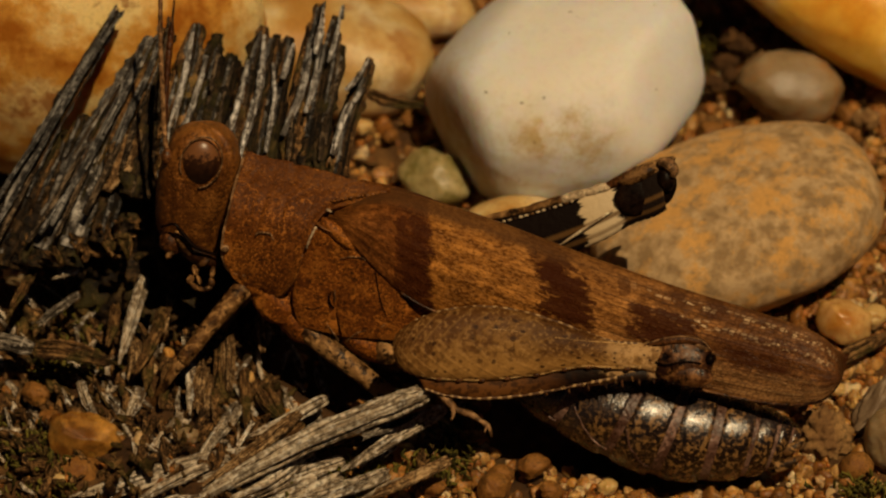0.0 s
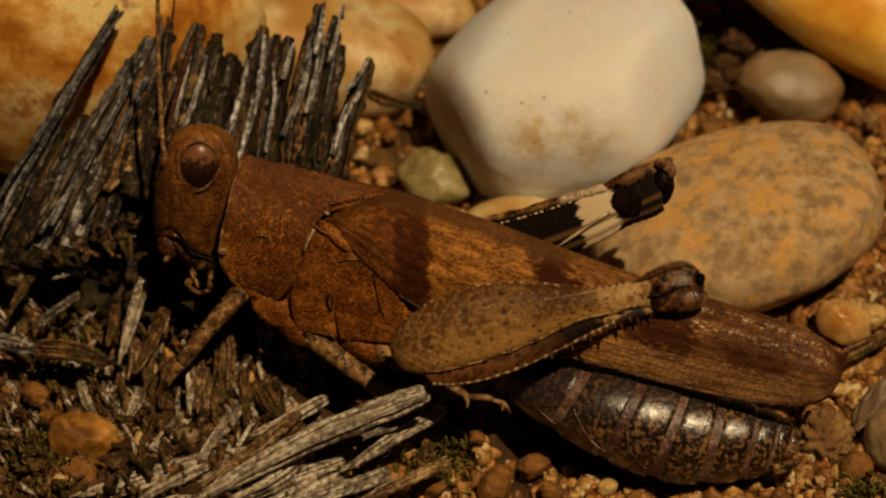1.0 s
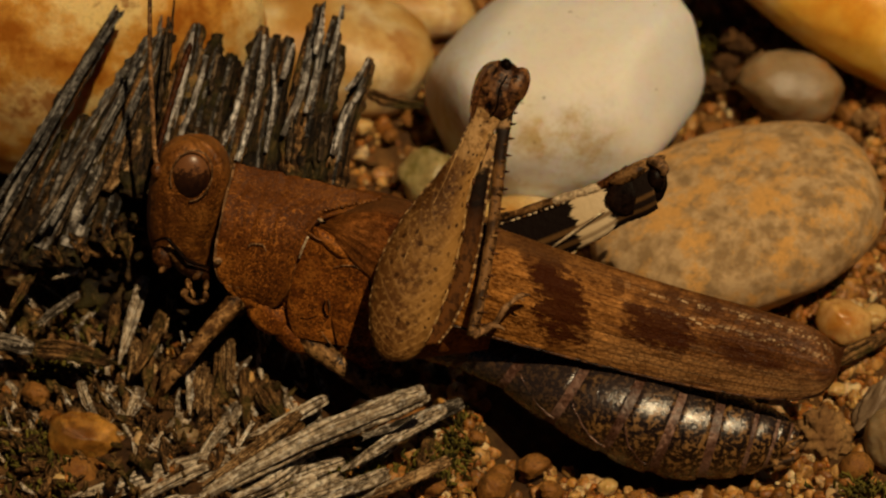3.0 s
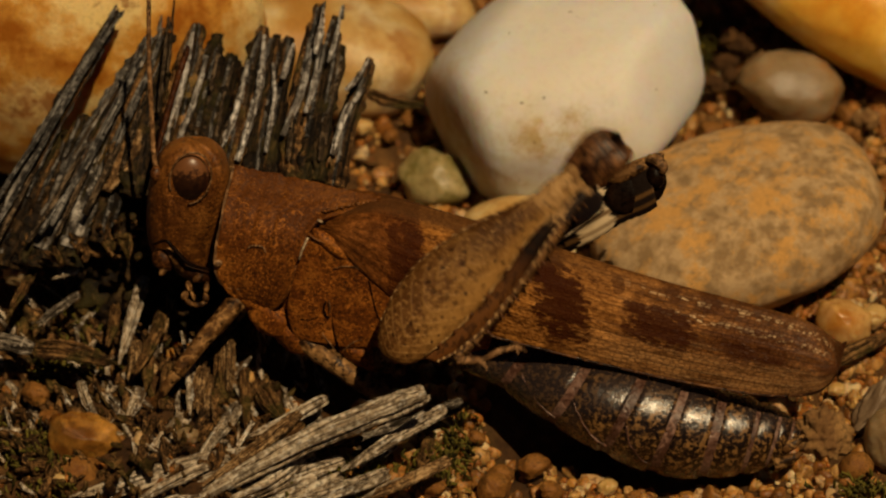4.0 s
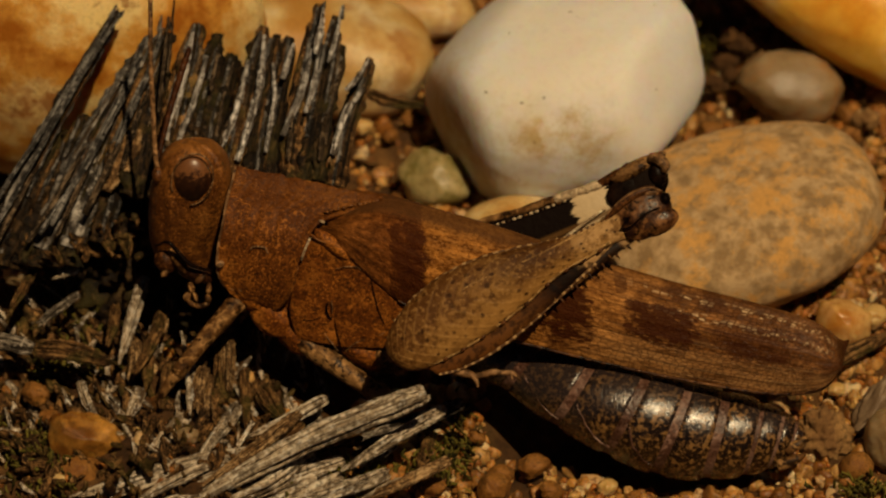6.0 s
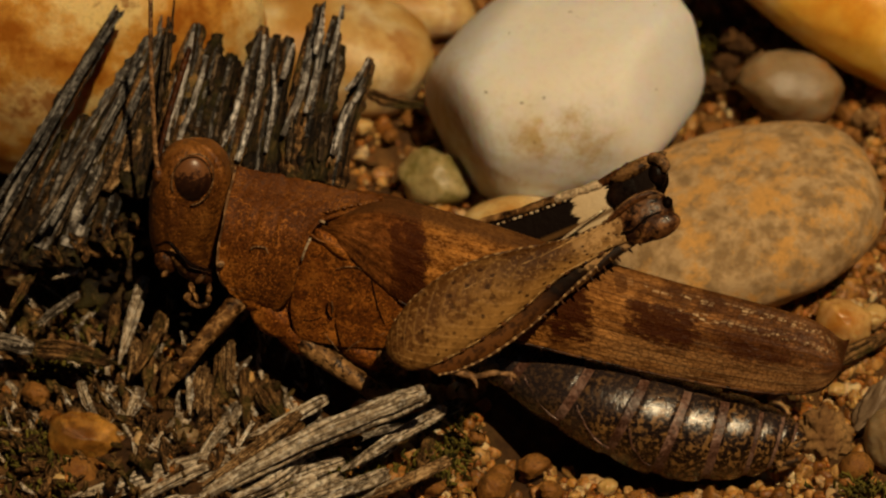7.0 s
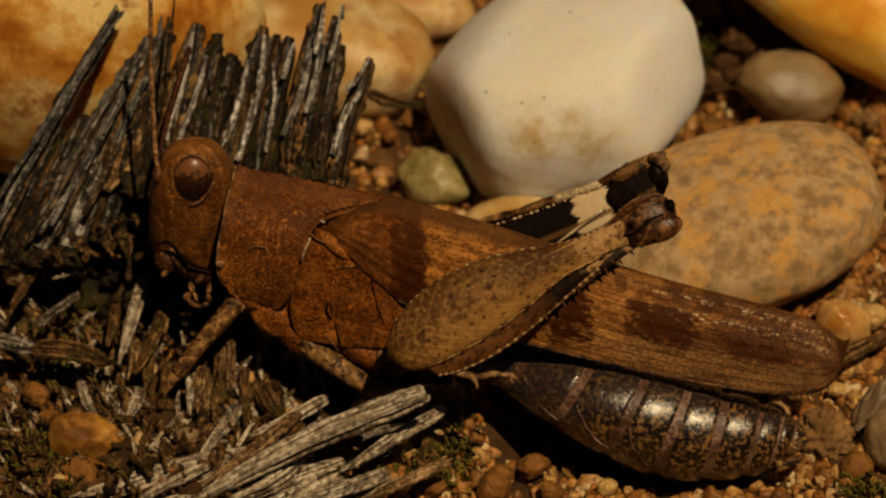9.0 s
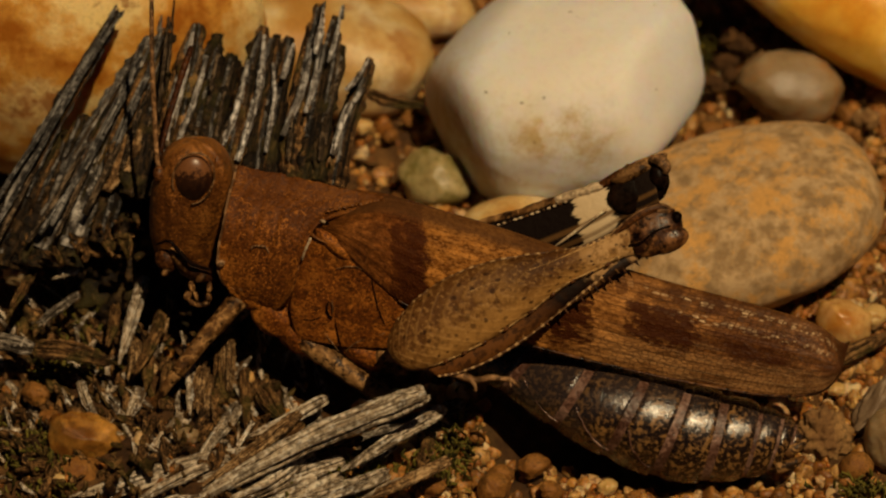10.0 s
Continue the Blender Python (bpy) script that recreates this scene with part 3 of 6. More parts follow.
def stone_material(name, stops, patch, patch_amt, scale=160.0, rough=0.5, sss=0.0, dots=0.0, spec=0.5, patch_scale=90.0, relief=0.4, lo=0.52, hi=None, stains=(), stain=(0.44, 0.30, 0.10), grit=0.35, bleed=0.0016):
    m, nt, b = nodes_of(name)
    v = coords(nt)
    big = noise_tex(nt, v, scale, 6, 0.6)
    fine = noise_tex(nt, v, scale * 22, 5, 0.7)
    col = ramp(nt, big, stops)
    col = mix(nt, calc(nt, "MULTIPLY", ramp(nt, noise_tex(nt, v, patch_scale, 8, 0.76), [(lo, grey(0)), (hi or lo + 0.08, grey(1))]), patch_amt), col, patch)
    # spots round set places: stains, also painted shade and glow on the quartz stones
    for sx, sy, sz, r, amount in stains:
        sub = nt.nodes.new("ShaderNodeVectorMath")
        sub.operation = "DISTANCE"
        nt.links.new(v, sub.inputs[0])
        sub.inputs[1].default_value = (sx, sy, sz)
        near_it = ramp(nt, calc(nt, "ADD", calc(nt, "DIVIDE", sub.outputs["Value"], 2 * r), calc(nt, "MULTIPLY", noise_tex(nt, v, 1500, 6, 0.75), 0.8)), [(0.30, grey(1)), (0.45, grey(0.7)), (0.60, grey(0.2)), (0.75, grey(0))])
        col = mix(nt, calc(nt, "MULTIPLY", near_it, amount), col, stain)
    if dots:
        vor = add(nt, "ShaderNodeTexVoronoi", Scale=880.0)
        nt.links.new(v, vor.inputs["Vector"])
        col = mix(nt, calc(nt, "MULTIPLY", ramp(nt, vor.outputs["Distance"], [(0.045, grey(1)), (0.075, grey(0))]), dots), col, (0.12, 0.08, 0.04))
    col = mix(nt, ramp(nt, fine, [(0.38, grey(grit)), (0.50, grey(0))]), col, tuple(c * 0.5 for c in patch))
    finish(nt, b, col, rough, spec)
    if sss:
        b.inputs["Subsurface Weight"].default_value = sss
        b.inputs["Subsurface Radius"].default_value = (1.0, 0.58, 0.26)
        b.inputs["Subsurface Scale"].default_value = bleed
    bump(nt, b, fine, relief, 0.00006)
    return m


# stain places on the white stone, from its base; the last three paint shade on the left end and warm glow along the
# foot
STAINS_AND_SHADE = [(-0.00169, -0.00536, 0.00659, 0.0026, 0.8), (-0.00144, -0.0056, 0.00616, 0.0017, 0.8), (0.00077, -0.00549, 0.00585, 0.0027, 0.9), (0.00031, -0.00504, 0.00705, 0.0014, 0.9), (-0.00590, -0.00215, 0.00440, 0.0066, 0.85), (-0.0032, -0.0040, 0.0028, 0.0062, 0.5), (0.0002, -0.0042, 0.0022, 0.0060, 0.5)]
QUARTZ = stone_material("white_quartz", [(0.36, (0.67, 0.635, 0.58)), (0.55, (0.65, 0.66, 0.68))], (0.62, 0.52, 0.37), 0.35, grit=0.08, sss=0.8, bleed=0.0026, dots=0.8, rough=0.5, spec=0.22, patch_scale=180, lo=0.56, stains=STAINS_AND_SHADE)
# amber stone: its single dark orange spot paints the shade low on the stone
ORANGE = stone_material("amber_quartz", [(0.38, (0.36, 0.120, 0.010)), (0.47, (0.60, 0.29, 0.050)), (0.57, (0.80, 0.60, 0.26))], (0.22, 0.055, 0.004), 0.75, grit=0.2, sss=0.25, rough=0.55, spec=0.2, scale=270, patch_scale=260, lo=0.57, hi=0.63, stains=[(-0.0020, -0.0062, 0.0068, 0.0062, 0.85)], stain=(0.36, 0.105, 0.008))
ORANGE_BRIGHT = stone_material("bright_amber_quartz", [(0.36, (0.68, 0.30, 0.025)), (0.47, (0.82, 0.48, 0.075)), (0.57, (0.88, 0.70, 0.32))], (0.50, 0.16, 0.008), 0.7, grit=0.1, sss=0.4, spec=0.2, rough=0.4, scale=170, patch_scale=150, lo=0.50, hi=0.62)
YELLOW = stone_material("honey_quartz", [(0.38, (0.40, 0.20, 0.04)), (0.5, (0.53, 0.36, 0.14)), (0.60, (0.62, 0.50, 0.29))], (0.30, 0.11, 0.02), 0.6, grit=0.3, sss=0.25, rough=0.48, scale=260, patch_scale=220)
TAN = stone_material("ochre_sandstone", [(0.40, (0.28, 0.185, 0.095)), (0.50, (0.44, 0.300, 0.160)), (0.60, (0.60, 0.42, 0.235))], (0.72, 0.385, 0.110), 0.9, scale=1300, rough=0.85, patch_scale=560, spec=0.15, relief=1.0, lo=0.49, hi=0.58, grit=0.9)
GREYQ = stone_material("grey_quartz", [(0.38, (0.15, 0.095, 0.040)), (0.6, (0.31, 0.225, 0.128))], (0.30, 0.12, 0.02), 0.7, grit=0.3, sss=0.5, rough=0.38, scale=300, patch_scale=220)
SLATE = stone_material("grey_slate", [(0.4, (0.13, 0.080, 0.042)), (0.6, (0.27, 0.19, 0.115))], (0.20, 0.11, 0.05), 0.5, rough=0.6, scale=400, patch_scale=300, grit=0.4)
AMBERQ = stone_material("clear_amber_quartz", [(0.40, (0.36, 0.155, 0.026)), (0.60, (0.62, 0.40, 0.16))], (0.26, 0.09, 0.012), 0.7, grit=0.15, sss=0.5, rough=0.25, scale=420, patch_scale=380, relief=0.2)
GREENQ = stone_material("mossy_quartz", [(0.38, (0.23, 0.17, 0.06)), (0.6, (0.42, 0.34, 0.17))], (0.12, 0.10, 0.016), 0.85, sss=0.3, rough=0.4, patch_scale=420, lo=0.48)
RUST = stone_material("rusty_pebble", [(0.4, (0.17, 0.062, 0.012)), (0.6, (0.36, 0.17, 0.04))], (0.05, 0.022, 0.008), 0.9, rough=0.45, scale=500, patch_scale=900, lo=0.5, grit=0.6, relief=0.8, spec=0.2)
GOLD = stone_material("golden_pebble", [(0.4, (0.15, 0.054, 0.0065)), (0.6, (0.58, 0.28, 0.050))], (0.06, 0.024, 0.006), 0.5, sss=0.2, rough=0.3, scale=620, patch_scale=800, lo=0.53, grit=0.5, relief=0.8)
CLAY = stone_material("clay_crumb", [(0.4, (0.16, 0.075, 0.020)), (0.6, (0.36, 0.20, 0.065))], (0.10, 0.055, 0.014), 0.8, rough=0.9, patch_scale=700, relief=1.0, scale=600)


def soil_material():
    m, nt, b = nodes_of("sandy_soil")
    v = coords(nt)
    a = noise_tex(nt, v, 260, 8, 0.7)
    f = noise_tex(nt, v, 2400, 6, 0.75)
    col = ramp(nt, a, [(0.36, (0.035, 0.016, 0.006)), (0.5, (0.10, 0.046, 0.014)), (0.62, (0.20, 0.10, 0.03))])
    col = mix(nt, ramp(nt, f, [(0.35, grey(0.7)), (0.5, grey(0))]), col, (0.025, 0.014, 0.008))
    col = mix(nt, ramp(nt, noise_tex(nt, v, 120, 4), [(0.55, grey(0)), (0.66, grey(0.5))]), col, (0.05, 0.05, 0.012))
    finish(nt, b, col, 0.9, 0.2)
    bump(nt, b, f, 1.0, 0.0003)
    return m


SOIL = soil_material()


def grain_material():
    m, nt, b = nodes_of("sand_grain")
    geo = nt.nodes.new("ShaderNodeNewGeometry")
    col = ramp(nt, geo.outputs["Random Per Island"], [(0.0, (0.09, 0.034, 0.007)), (0.16, (0.33, 0.125, 0.020)), (0.30, (0.15, 0.060, 0.014)), (0.46, (0.46, 0.225, 0.050)), (0.58, (0.22, 0.088, 0.017)), (0.72, (0.54, 0.33, 0.115)), (0.84, (0.30, 0.115, 0.018)), (1.0, (0.68, 0.53, 0.30))])
    v = coords(nt)
    f = noise_tex(nt, v, 2600, 4, 0.7)
    col = mix(nt, ramp(nt, f, [(0.40, grey(0.7)), (0.50, grey(0))]), col, (0.09, 0.038, 0.010))
    finish(nt, b, col, 0.46, 0.28)
    b.inputs["Subsurface Weight"].default_value = 0.45
    b.inputs["Subsurface Radius"].default_value = (1.0, 0.6, 0.3)
    b.inputs["Subsurface Scale"].default_value = 0.0003
    bump(nt, b, f, 0.4, 0.00008)
    return m


GRAIN = grain_material()


# ---- ground ----
def hollow(x, y):
    """Relief of the soil in metres at a place of the plan."""
    q = Vector((x, y, 0)) * 160
    d = math.hypot(x, y)
    r = 0.00075 * noise.noise(q) + 0.0003 * noise.noise(q * 3.1) + 0.00012 * noise.noise(q * 9)
    mound = 0.0016 * math.exp(-((x + 0.0125) / 0.0062) ** 2 - ((y + 0.006) / 0.009) ** 2)
    u, v = (x - 0.0085) * 0.97 - (y + 0.0042) * 0.24, (x - 0.0085) * 0.24 + (y + 0.0042) * 0.97
    mound -= 0.0016 * math.exp(-(u / 0.0062) ** 4 - (v / 0.0015) ** 2) * (1 if u < 0 else math.exp(-(u / 0.0030) ** 2))
    return (r - 0.0004) * (1 if d < 0.06 else 1 + (d - 0.06) * 6) + mound * (1 + 0.8 * noise.noise(q * 2.2))


def ground():
    fine = list(np.linspace(-0.034, 0.034, 171))
    far = [0.040, 0.05, 0.065, 0.09, 0.14, 0.25, 0.5, 1.2, 3, 8, 25, 80, 250]
    xs = [-f for f in reversed(far)] + fine + far
    n = len(xs)
    V, T, F = [], [], []
    for yy in xs:
        for xx in xs:
            d = math.hypot(xx, yy)
            V.append((xx, yy, hollow(xx, yy) if d < 1 else 0.0))
            T.append((xx, yy))
    for i in range(n - 1):
        for j in range(n - 1):
            F.append((i * n + j, i * n + j + 1, (i + 1) * n + j + 1, (i + 1) * n + j))
    me = mesh_from("ground", V, F, T)
    me.materials.append(SOIL)
    return tagged(new("ground", me), "bare brown sandy soil with crumbs and moss stains", "ground", kind="structure")


ground()


def scatter(name, count, region, sizes, material, label, category, seed, sink=0.4):
    """Many small grains joined into one object; region gives places of the working plane."""
    rnd = np.random.RandomState(seed)
    bm = bmesh.new()
    bmesh.ops.create_icosphere(bm, subdivisions=3 if sizes[1] > 20 else 2, radius=1)
    shapes = []
    for k in range(14):
        o = Vector((k * 3.7, seed, k * 1.3))
        shapes.append(np.array([(v.co * (1 + 0.42 * noise.noise(v.co * 1.1 + o) + 0.2 * noise.noise(v.co * 2.6 + o)))[:] for v in bm.verts]))
        for c in range(7):
            m = rnd.normal(size=3)
            m /= np.linalg.norm(m)
            over = shapes[-1] @ m - rnd.uniform(0.5, 0.85)
            shapes[-1] -= np.outer(np.maximum(over, 0) * 0.85, m)
    tf = np.array([[v.index for v in f.verts] for f in bm.faces])
    bm.free()
    V, F = [], []
    k = 0
    for i in range(count):
        x, y = region(rnd)
        r = sizes[0] * (sizes[1] / sizes[0]) ** (rnd.rand() ** 1.8)
        p = G(x, y, 0)
        c = np.array(p[:]) + np.array([0, 0, hollow(p.x, p.y) + r * S * sink])
        q, _r = np.linalg.qr(rnd.normal(size=(3, 3)))
        tv = shapes[rnd.randint(14)]
        w = tv * (r * S * rnd.uniform(0.7, 1.2, 3))
        V.append(w @ q.T + c)
        F.append(tf + k)
        k += len(tv)
    V, F = np.concatenate(V), np.concatenate(F)
    me = bpy.data.meshes.new(name)
    me.from_pydata(V.tolist(), [], F.tolist())
    me.polygons.foreach_set("use_smooth", [True] * len(me.polygons))
    me.materials.append(material)
    return tagged(new(name, me), label, category, kind="stuff")


def bare(x, y):
    """The dark crevice under the abdomen and the wing, free of loose grains."""
    return -270 < x - 1130 < 200 and -62 < y - 770 - (x - 1130) * 0.22 < (62 if x < 1090 else 42)


def thin(x, y):
    """Places where mostly bare soil shows between few grains."""
    return (600 < x < 735 and 180 < y < 300) or (830 < x < 1190 and y > 770) or (1215 < x < 1400 and 0 < y < 230)


def sandy(r):
    x, y = r.uniform(-150, 1720), r.uniform(-150, 1000)
    if x < 620 and y > 250 and r.rand() < 0.8:
        x = r.uniform(700, 1720)
    return sandy(r) if bare(x, y) or (thin(x, y) and r.rand() < 0.15) else (x, y)


def stony(r):
    x, y = r.uniform(640, 1700), r.uniform(-100, 980)
    return stony(r) if bare(x, y) or (thin(x, y) and r.rand() < 0.7) else (x, y)


scatter("sand_grains", 12000, sandy, (4, 17), GRAIN, "loose orange and honey coloured sand grains on soil", "sand", 3)
scatter("gravel", 1300, stony, (12, 27), GRAIN, "small rounded amber gravel grains on soil", "gravel", 5, 0.3)

# ---- stones ----
stone("white_stone", 992, 163, 263, 194, 0, 12, QUARTZ, "smooth white quartz stone with yellow stains", n=6, high=172, square=0.14, lump=0.05, size=1.3, seed=4, group="large stones", cuts=((-0.74, 0.66, 0.1, 165, 90), (-0.76, -0.65, 0.0, 150, 320), (0.55, -0.83, 0.0, 190, 60), (-0.92, -0.26, 0.27, 202, 60), (0.8, -0.6, 0.0, 205, 30), (0.80, 0.02, 0.55, 214, 40)))
stone("sandstone_pebble", 1306, 391, 257, 154, 0, 17, TAN, "matt ochre sandstone pebble with grey patches", n=5, high=108, square=0.10, lump=0.05, size=1.3, seed=9, group="large stones")
stone("amber_stone", 130, 55, 335, 270, 0, 5, ORANGE, "glossy orange and yellow quartz stone behind the wood", n=5, high=315, lump=0.07, seed=2, group="large stones")
stone("honey_stone", 560, 85, 205, 110, 0, -10, YELLOW, "honey yellow quartz stone behind the split wood", n=5, high=95, square=0.15, lump=0.08, seed=7, group="large stones")
stone("beige_stone", 735, 15, 105, 55, 0, -8, YELLOW, "beige quartz stone beside the white stone", n=4, high=48, lump=0.08, seed=12, group="large stones")
stone("orange_stone", 1568, -24, 330, 160, 0, -28, ORANGE_BRIGHT, "bright orange glossy quartz stone", n=5, high=125, square=0.1, lump=0.05, seed=15, group="large stones")
stone("grey_pebble", 1398, 158, 95, 66, 70, -8, GREYQ, "translucent grey quartz pebble with an orange rim", n=5, lump=0.10, size=1.4, seed=17, cuts=((-0.65, -0.75, 0.1, 58, 25), (0.2, 0.3, 0.9, 58, 20)))
stone("green_pebble", 768, 318, 64, 52, 50, -30, GREENQ, "cloudy quartz pebble stained green by algae", n=4, lump=0.18, size=1.5, seed=21, cuts=((-0.5, 0.6, 0.6, 40, 12), (0.7, 0.5, 0.5, 48, 12)))
stone("yellow_pebble", 905, 392, 92, 46, 60, 8, YELLOW, "yellow quartz pebble under the white stone", n=4, lump=0.06, seed=23)
stone("rusty_pebble", 150, 776, 76, 46, 50, -16, GOLD, "angular rusty orange pebble on the litter", n=5, lump=0.24, size=2.4, seed=25, lift=25, cuts=((0.15, 0.75, 0.65, 25, 3), (0.75, -0.1, 0.65, 40, 3), (-0.45, -0.3, 0.85, 30, 3), (0.2, -0.75, 0.6, 27, 3), (-0.8, 0.2, 0.5, 46, 3)))
for px, py, pr, pm, pz in ((146, 836, 34, 0, 20), (108, 848, 23, 1, 25), (88, 740, 18, 0, 40), (62, 696, 24, 0, 40), (330, 772, 19, 2, 50), (30, 482, 27, 2, 110), (770, 862, 19, 0, 0), (540, 275, 16, 2, 60), (845, 775, 14, 0, 0), (885, 840, 22, 0, 0), (1075, 862, 18, 1, 0),
                               (945, 824, 26, 0, 0), (872, 862, 30, 0, 0), (975, 868, 20, 0, 0), (1548, 560, 26, 1, 0), (690, 240, 15, 0, 0), (640, 225, 18, 1, 0), (1255, 235, 24, 0, 0), (1500, 205, 22, 0, 0), (725, 215, 14, 0, 0), (1480, 690, 15, 1, 0)):
    stone("small_pebble", px, py, pr * 1.1, pr * 0.85, pr * 0.9, px % 60 - 30, (RUST, YELLOW, GREYQ)[pm], ("small rusty orange pebble", "small honey coloured pebble", "small pale grey stone chip")[pm], n=4, lump=0.22, size=1.6, seed=px * 0.37, lift=pz, cuts=((0.2, 0.8, 0.5, pr * 0.6, 5), (math.sin(px), math.cos(px), 0.5, pr * 0.6, 4), (math.sin(py), -math.cos(px), 0.7, pr * 0.65, 4)))
stone("quartz_pebble", 1492, 568, 52, 38, 38, -20, AMBERQ, "small honey quartz pebble", n=4, lump=0.2, size=1.5, seed=27, cuts=((0.3, 0.8, 0.5, 26, 10), (-0.8, 0.3, 0.5, 34, 10), (0.7, -0.2, 0.7, 34, 10)))
stone("grey_chip", 1548, 718, 24, 60, 30, -36, SLATE, "grey brown stone chip lying on sand", n=5, lump=0.28, size=2.4, seed=29, cuts=((-0.6, 0.3, 0.7, 20, 4), (0.5, -0.2, 0.8, 22, 4)))
stone("brown_pebble", 1572, 778, 42, 54, 44, 10, GREYQ, "rounded brown quartz pebble on sand", n=5, lump=0.12, size=1.5, seed=43)
stone("clay_crumb", 1456, 772, 44, 46, 40, 0, CLAY, "crumbly brown clay lump on sand", n=5, lump=0.34, seed=31, size=3.2, sunk=0.5)
for cx, cy, cr, cm in ((1312, 78, 30, SOIL), (1348, 112, 22, CLAY), (1284, 112, 20, SOIL), (1300, 138, 18, SOIL), (1262, 150, 20, SOIL), (1385, 78, 24, SOIL), (1532, 212, 22, CLAY), (1505, 240, 18, RUST)):
    stone("soil_crumb", cx, cy, cr * 1.15, cr * 0.8, cr, cx % 50 - 25, cm, "rusty crumb of soil between the stones", category="crumb", n=4, lump=0.36, size=2.4, seed=cx * 0.21, lift=28)
stone("dark_pebble", 1515, 825, 30, 26, 28, 10, RUST, "small dark rusty pebble", n=3, lump=0.12, seed=33)


# ---- splinters ----
def splinter(path, seed, n=9, strand=5.0, spread=1.0):
    """The strands of a frayed splinter, of uneven length, laid side by side."""
    rnd = random.Random(seed)
    r = max(q[3] for q in path)
    count = max(1, round(r / strand * 1.1))
    dx, dy = path[-1][0] - path[0][0], path[-1][1] - path[0][1]
    L = math.hypot(dx, dy) or 1
    nx, ny = -dy / L, dx / L
    out = []
    for k in range(count):
        o = (k + 0.5) / count * 2 - 1 + rnd.uniform(-0.12, 0.12)
        end = 1 - abs(rnd.gauss(0, 0.10))
        start = rnd.uniform(0.0, 0.05)
        rr = spread * r / count * rnd.uniform(0.7, 1.2)
        up = rnd.uniform(-0.35, 0.55) * r + 0.5 * r * math.sqrt(max(0, 1 - o * o))
        fine = spline(path, 24)
        pts = []
        for f in np.linspace(start, end, 9):
            q = fine[min(23, int(round(f * 23)))]
            wob = rnd.uniform(-0.1, 0.1) * rr
            g = q[3] / r
            body = 1 if 0.05 < f < end - 0.1 else 0.7
            pts.append((q[0] + nx * o * r * g + wob, q[1] + ny * o * r * g + wob, q[2] + up * g, rr * (0.45 + 0.55 * g) * body))
        x, y, w, q = pts[-1]
        pts.append((x + dx / L * rr * 1.5, y + dy / L * rr * 1.5, w, rr * 0.2))
        out.append(tube(pts, n=n, steps=22, rough=0.55, seed=seed * 13 + k, grooves=0.22, squash=rnd.uniform(0.7, 1.1)))
    return out


